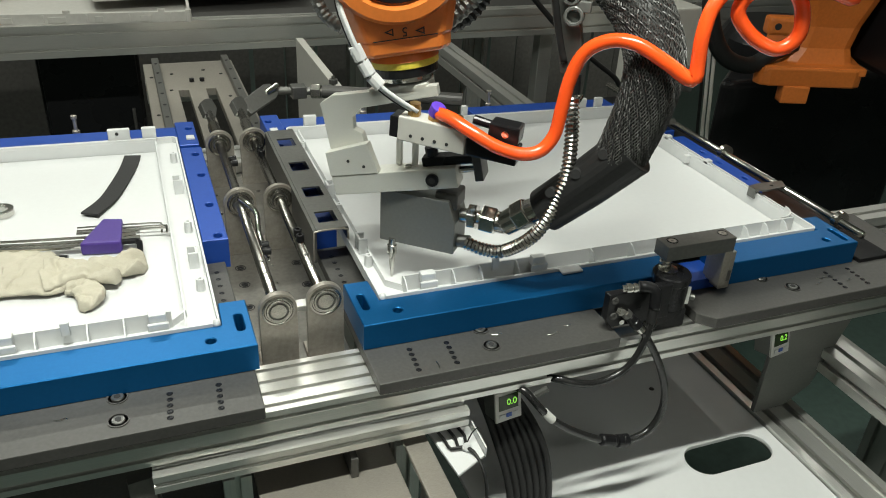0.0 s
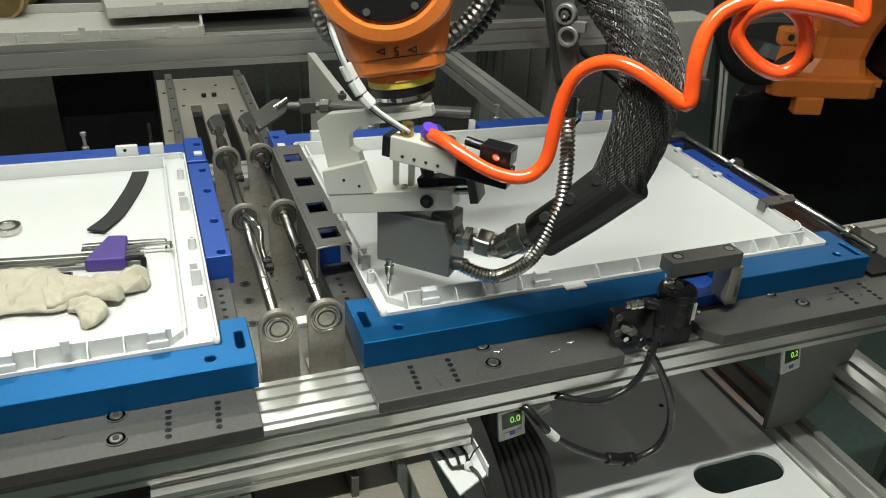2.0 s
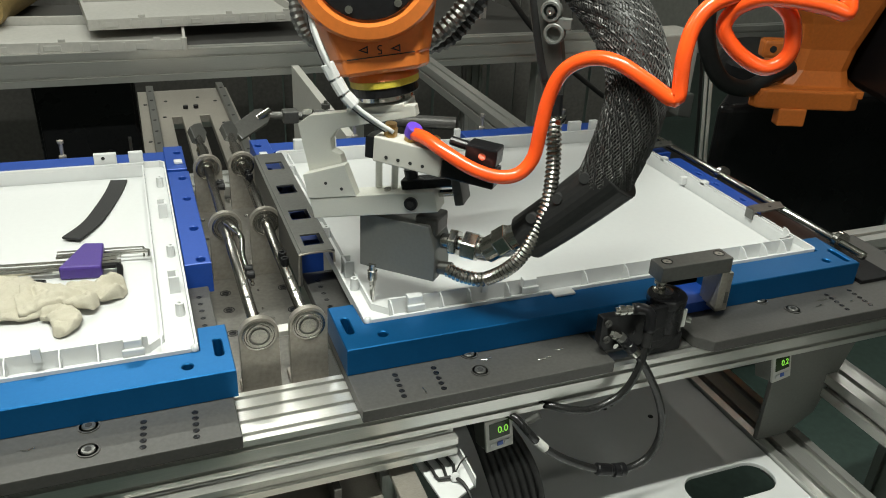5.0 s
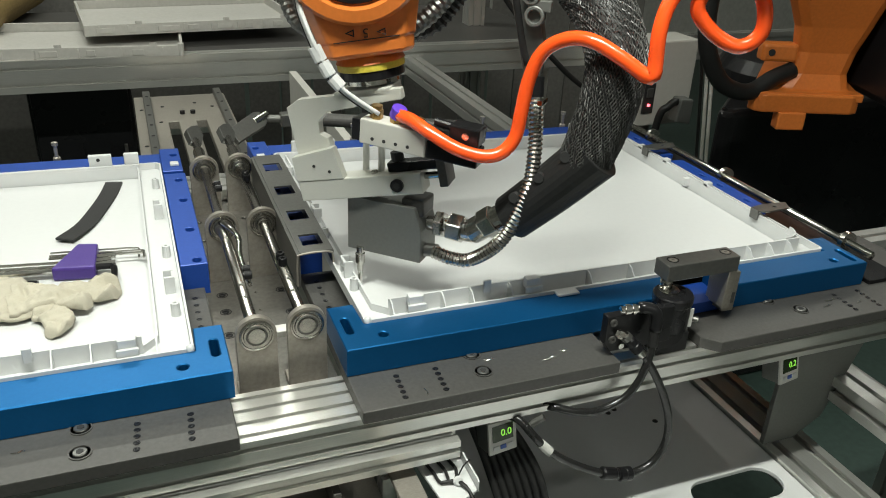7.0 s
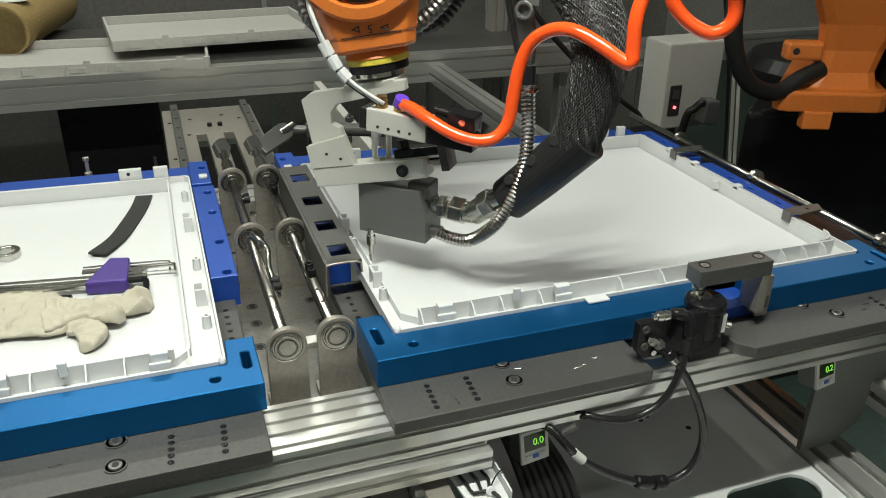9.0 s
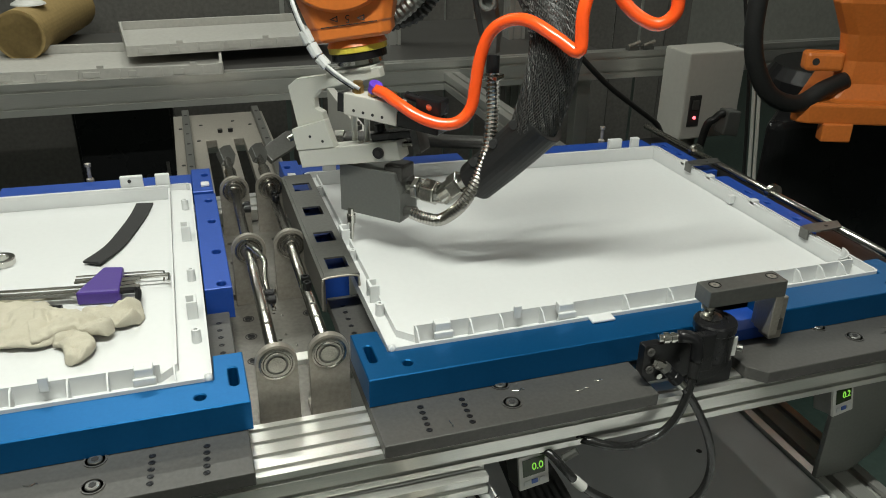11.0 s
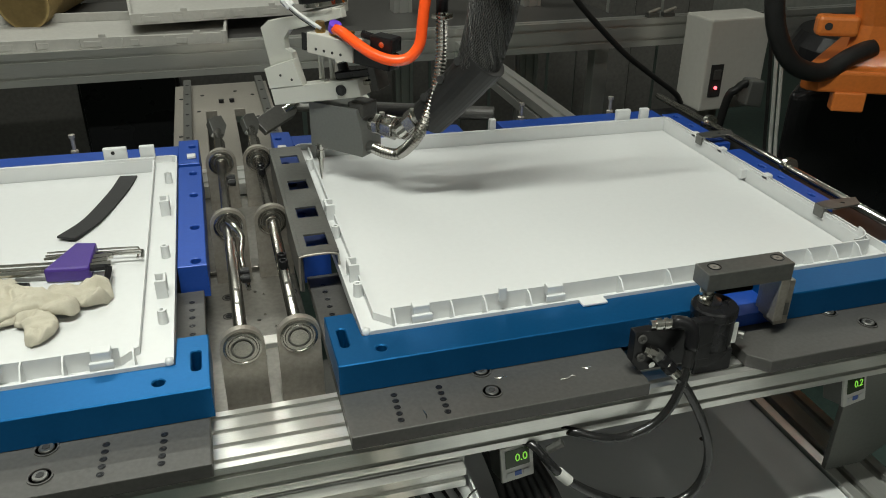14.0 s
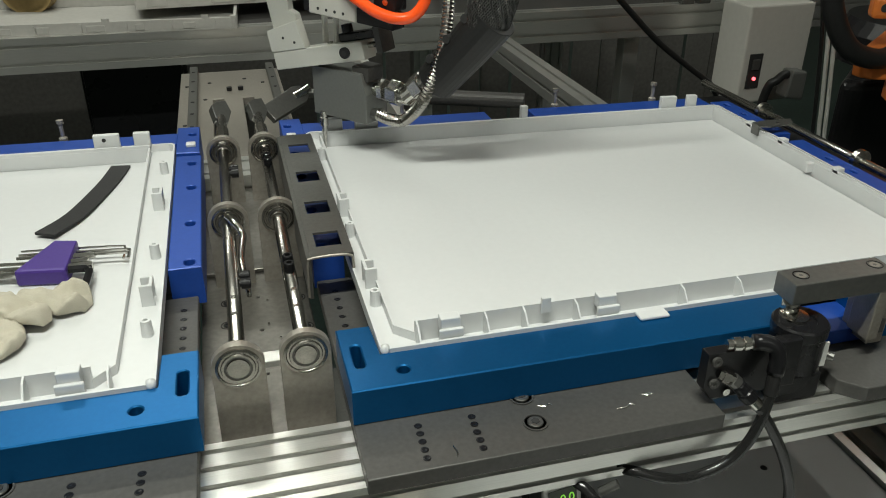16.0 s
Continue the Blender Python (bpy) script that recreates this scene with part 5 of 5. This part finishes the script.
k = bpart("bracket_screw", cyl((0, -0.0035, 0), (0, 0.001, 0), 0.0076, n=20), BLACKGLOSS)
part("socket", cyl((0, -0.0042, 0), (0, -0.0034, 0), 0.004, n=6), SLOT, k)
bpart("slide_clamp", box(-0.012, 0.05, 0.008, 0.026, 0.0126, 0.024), BLACKGLOSS, bevel=0.002)
bpart("slide_knob", cyl((0.0, 0.016, 0.024), (0.0, 0.016, 0.035), 0.0075, n=14), BLACKGLOSS, bevel=0.001)
bpart("slide_rod", cyl((0.028, 0.016, 0.004), (0.056, 0.016, 0.004), 0.004, n=12), CHROME)
bpart("slide_jaw", box(0.05, 0.06, 0.0, 0.03, -0.006, 0.028), PLATE, bevel=0.001)
for x in (0.002, 0.022):
    part("air_pipe", tube([(x, 0.012, 0.15), (x, 0.012, 0.18), (x + 0.004, 0.008, 0.21)], 0.004, 12), BRACKET, tool, smooth=True)
# valve
VT = Matrix.Translation((0.024, -0.018, 0.213)) @ Matrix.Rotation(radians(3), 4, "Y")
valve = part("valve_body", box(-0.008, 0.07, -0.013, 0.013, -0.016, 0.012), CREAM, tool, bevel=0.0015)
valve.matrix_basis = VT
part("valve_cap", box(-0.018, -0.008, -0.012, 0.012, -0.014, 0.01), BLACKGLOSS, valve, bevel=0.001)
for x in (0.006, 0.03, 0.055):
    f = part("brass_fitting", cyl((x, -0.001, 0.012), (x, -0.001, 0.022), 0.0075, n=6), BRASS, valve, bevel=0.0008)
    if x < 0.02:
        part("silencer", cyl((x, -0.001, 0.022), (x, -0.001, 0.0265), 0.0062, n=16), BRASS, f)
part("tube_collet", cyl((0.03, -0.001, 0.018), (0.034, -0.003, 0.029), 0.0085, n=18), VIOLET, valve, bevel=0.001)
for x in (0.008, 0.022, 0.036, 0.05):
    part("port_screw", cyl((x, -0.0135, -0.008), (x, -0.0128, -0.008), 0.002, n=10), SLOT, valve)
part("solenoid", box(0.07, 0.128, -0.012, 0.012, -0.016, 0.004), BLACKGLOSS, valve, bevel=0.002)
plug = part("solenoid_plug", box(0.092, 0.126, -0.006, 0.018, 0.005, 0.0245), BLACKGLOSS, valve, bevel=0.002)
part("plug_screw", cyl((0.111, -0.0066, 0.015), (0.111, -0.0055, 0.015), 0.004, n=14), CHROME, plug)
part("plug_gland", cyl((0.092, 0.006, 0.018), (0.072, 0.006, 0.02), 0.005, n=12), BLACKGLOSS, plug)
# tubes and wires
OT = [(0.0605, -0.022, 0.2324), (0.077, -0.03, 0.2324), (0.1022, -0.036, 0.2237), (0.1311, -0.036, 0.2121), (0.157, -0.03, 0.2065), (0.1747, -0.02, 0.2103), (0.1856, -0.012, 0.227), (0.1892, -0.01, 0.2542), (0.1929, -0.008, 0.2836), (0.2009, -0.006, 0.3088), (0.2139, -0.005, 0.3233), (0.2338, -0.005, 0.3311), (0.2561, -0.008, 0.3298), (0.2852, -0.012, 0.3176), (0.3071, -0.014, 0.3062), (0.3135, -0.014, 0.3078), (0.3133, -0.012, 0.3184), (0.312, -0.01, 0.3463), (0.3155, 0, 0.3711), (0.3273, 0.01, 0.3877), (0.3511, 0.02, 0.3968), (0.3762, 0.03, 0.3933), (0.3933, 0.035, 0.3763), (0.3973, 0.035, 0.3489), (0.3812, 0.03, 0.3345), (0.357, 0.025, 0.3441), (0.3393, 0.02, 0.3644), (0.3444, 0.02, 0.3827), (0.3659, 0.015, 0.3959), (0.3937, 0.02, 0.3961), (0.4199, 0.03, 0.3919), (0.4351, 0.035, 0.3881), (0.4333, 0.04, 0.4025), (0.4277, 0.05, 0.4335)]
part("air_tube", tube(OT, 0.0072, 14, 0.004), TUBE, tool, "glossy orange air tube", smooth=True)
WIRES = [(0.034, -0.02, 0.229), (0.0098, -0.03, 0.2454), (-0.0064, -0.035, 0.2589), (-0.0183, -0.04, 0.2766), (-0.0273, -0.045, 0.2973), (-0.0369, -0.045, 0.3163), (-0.0479, -0.04, 0.3367), (-0.0605, -0.02, 0.3544), (-0.0614, 0, 0.3854)]
for k in range(3):
    part("white_wire", tube([(x + 0.0025 * (k - 1), y - 0.002 * k, z + 0.002 * (k - 1)) for x, y, z in WIRES], 0.0024, 8), WHITE if k else BLACK, tool, smooth=True)
part("cable_wrap", cyl((-0.003, -0.035, 0.2564), (-0.0128, -0.038, 0.2672), 0.0072, n=10), WHITE, tool, bevel=0.001)
part("cable_wrap", cyl((-0.013, -0.04, 0.269), (-0.0212, -0.042, 0.2827), 0.0072, n=10), WHITE, tool, bevel=0.001)
part("cable_wrap", cyl((-0.0219, -0.043, 0.284), (-0.0293, -0.045, 0.2988), 0.0072, n=10), WHITE, tool, bevel=0.001)

# ---- robot wrist ----
wrist = thing("robot_wrist", "orange robot wrist with a yellow flange ring", "robot wrist")
part("flange", cyl((0, 0.03, 0.25), (0, 0.03, 0.258), 0.03, n=32), CHROME, wrist)
part("black_ring", cyl((0, 0.03, 0.256), (0, 0.03, 0.266), 0.0365, n=40), BLACKGLOSS, wrist, bevel=0.001)
part("yellow_ring", cyl((0, 0.03, 0.266), (0, 0.03, 0.274), 0.038, n=40), YELLOW, wrist, bevel=0.001)
part("seal", lathe([(0.039, 0.274), (0.036, 0.28), (0.03, 0.29), (0.0001, 0.29)], 40, pose(0, 0.03, 0)), ORANGE, wrist)
WT = Matrix.Translation((0, 0.03, 0)) @ Matrix.Rotation(radians(28), 4, "Z")
b = bmesh.new()
secs = [(0.283, 0.047, 0.042), (0.288, 0.05, 0.045), (0.3, 0.051, 0.046), (0.303, 0.053, 0.047), (0.34, 0.062, 0.05), (0.37, 0.07, 0.052), (0.42, 0.07, 0.052)]
rings = []
for z, hx, hy in secs:
    c = 0.012
    lp_ = [(hx, -hy + c), (hx, hy - c), (hx - c, hy), (-hx + c, hy), (-hx, hy - c), (-hx, -hy + c), (-hx + c, -hy), (hx - c, -hy)]
    rings.append([b.verts.new((x, y, z)) for x, y in lp_])
for r_, q_ in zip(rings, rings[1:]):
    for j in range(8):
        b.faces.new((r_[j], r_[(j + 1) % 8], q_[(j + 1) % 8], q_[j]))
b.faces.new(rings[0][::-1])
b.faces.new(rings[-1])
hs_ = part("wrist_housing", b, ORANGE, wrist, bevel=0.003)
hs_.matrix_basis = WT
jt = part("joint_cap", lathe([(0.078, -0.06), (0.078, 0.052), (0.074, 0.06), (0.062, 0.062), (0.058, 0.052), (0.0001, 0.052)], 48, Matrix.Translation((0, 0, 0.395)) @ Matrix.Rotation(radians(90), 4, "X")), ORANGE, wrist)
jt.matrix_basis = WT
part("joint_cover", cyl((0, -0.05, 0.395), (0, -0.056, 0.395), 0.056, n=40), BLACKGLOSS, jt, bevel=0.001)
for k in range(6):
    a = k * math.pi / 3
    part("cover_screw", cyl((0.049 * math.cos(a), -0.0565, 0.395 + 0.049 * math.sin(a)), (0.049 * math.cos(a), -0.059, 0.395 + 0.049 * math.sin(a)), 0.004, n=10), CHROME, jt)
fa = part("forearm", cyl((0.0, 0.03, 0.43), (0.25, 0.32, 1.0), 0.06, n=28), ORANGE, wrist, bevel=0.004)
for pts, rr in (([(0.0065, 0.07, 0.2946), (0.0262, 0.08, 0.3037), (0.0453, 0.09, 0.3214), (0.0603, 0.1, 0.3434), (0.0649, 0.11, 0.3669), (0.059, 0.12, 0.395)], 0.011), ([(0.0037, 0.1, 0.2943), (0.0346, 0.11, 0.3064), (0.0536, 0.12, 0.3297), (0.0664, 0.13, 0.358), (0.062, 0.14, 0.393)], 0.016), ([(-0.0881, 0.05, 0.2886), (-0.1088, 0.05, 0.2987), (-0.121, 0.05, 0.3165), (-0.1301, 0.06, 0.3392), (-0.1291, 0.07, 0.3693)], 0.008)):
    part("conduit", tube(pts, rr, 14, 0.0035, 0.14), DARKSTEEL if rr < 0.015 else BLACK, wrist)
lab = part("axis_mark", box(-0.035, 0.035, -0.0475, -0.046, 0.3015, 0.3025), SLOT, hs_)
MARK = Matrix.Translation((0, -0.0502, 0.3095)) @ Matrix.Rotation(radians(86), 4, "X") @ Matrix.Rotation(radians(-4), 4, "Z")
writing("5", 0.0135, SLOT, hs_, MARK @ Matrix.Rotation(radians(180), 4, "Z"), "axis_letters")
for x in (-0.016, 0.017):
    tri = [(x - 0.006, 0), (x + 0.004, -0.004), (x + 0.004, 0.004)]
    part("axis_arrow", slab(tri, [inset(tri, 0.0013)], -0.0004, 0.0004), SLOT, hs_).matrix_basis = MARK
TILT = Matrix.Translation((0, 0.03, 0.262)) @ Matrix.Rotation(radians(-10), 4, "Y") @ Matrix.Translation((0, -0.03, -0.262))
for o in wrist.children:
    if not o.name.startswith(("conduit", "forearm")):
        o.matrix_basis = TILT @ o.matrix_basis
TOOLROWS = [(0, 0.081, 0.12, 4.5), (0.5, 0.073, 0.112, 1.8), (1, 0.072, 0.111, 1.2), (2, 0.072, 0.111, 0.9), (3, 0.072, 0.111, 1.2), (4, 0.072, 0.111, 1.5), (4.5, 0.072, 0.111, 1.7), (5.8, 0.071, 0.13, 1.7),
            (7, 0.07, 0.16, 1.5), (7.5, 0.07, 0.17, 1.2), (8, 0.07, 0.197, 0.6), (8.5, 0.07, 0.218, 0.3), (9, 0.07, 0.243, 0.0), (10.2, 0.07, 0.311, -1.0),
            (11.5, 0.07, 0.384, -2.0), (12, 0.07, 0.415, -2.3), (12.5, 0.071, 0.446, -2.5), (13, 0.071, 0.468, -2.9), (13.5, 0.071, 0.481, -3.1), (14, 0.071, 0.506, -3.3),
            (14.5, 0.071, 0.538, -3.6), (15, 0.071, 0.571, -3.9), (15.5, 0.071, 0.591, -4.1), (16, 0.07, 0.594, -4.6)]

TURNS = [(0, 1.5), (4, 1.2), (7, 0.4), (8, 0.0), (9, -0.8), (11.5, -2.3), (12.5, -4.2), (14, -5.4), (15, -6.1), (16, -6.3)]


def motions():
    rows = [(t, pose(x, y, 0.985, 0, 0, -45 + a)) for t, x, y, a in TOOLROWS]
    walk(tool, rows)
    walk(wrist, rows)
    walk(turret, [(t, pose(1.5, 1.1, 0, 0, 0, a)) for t, a in TURNS])


motions()
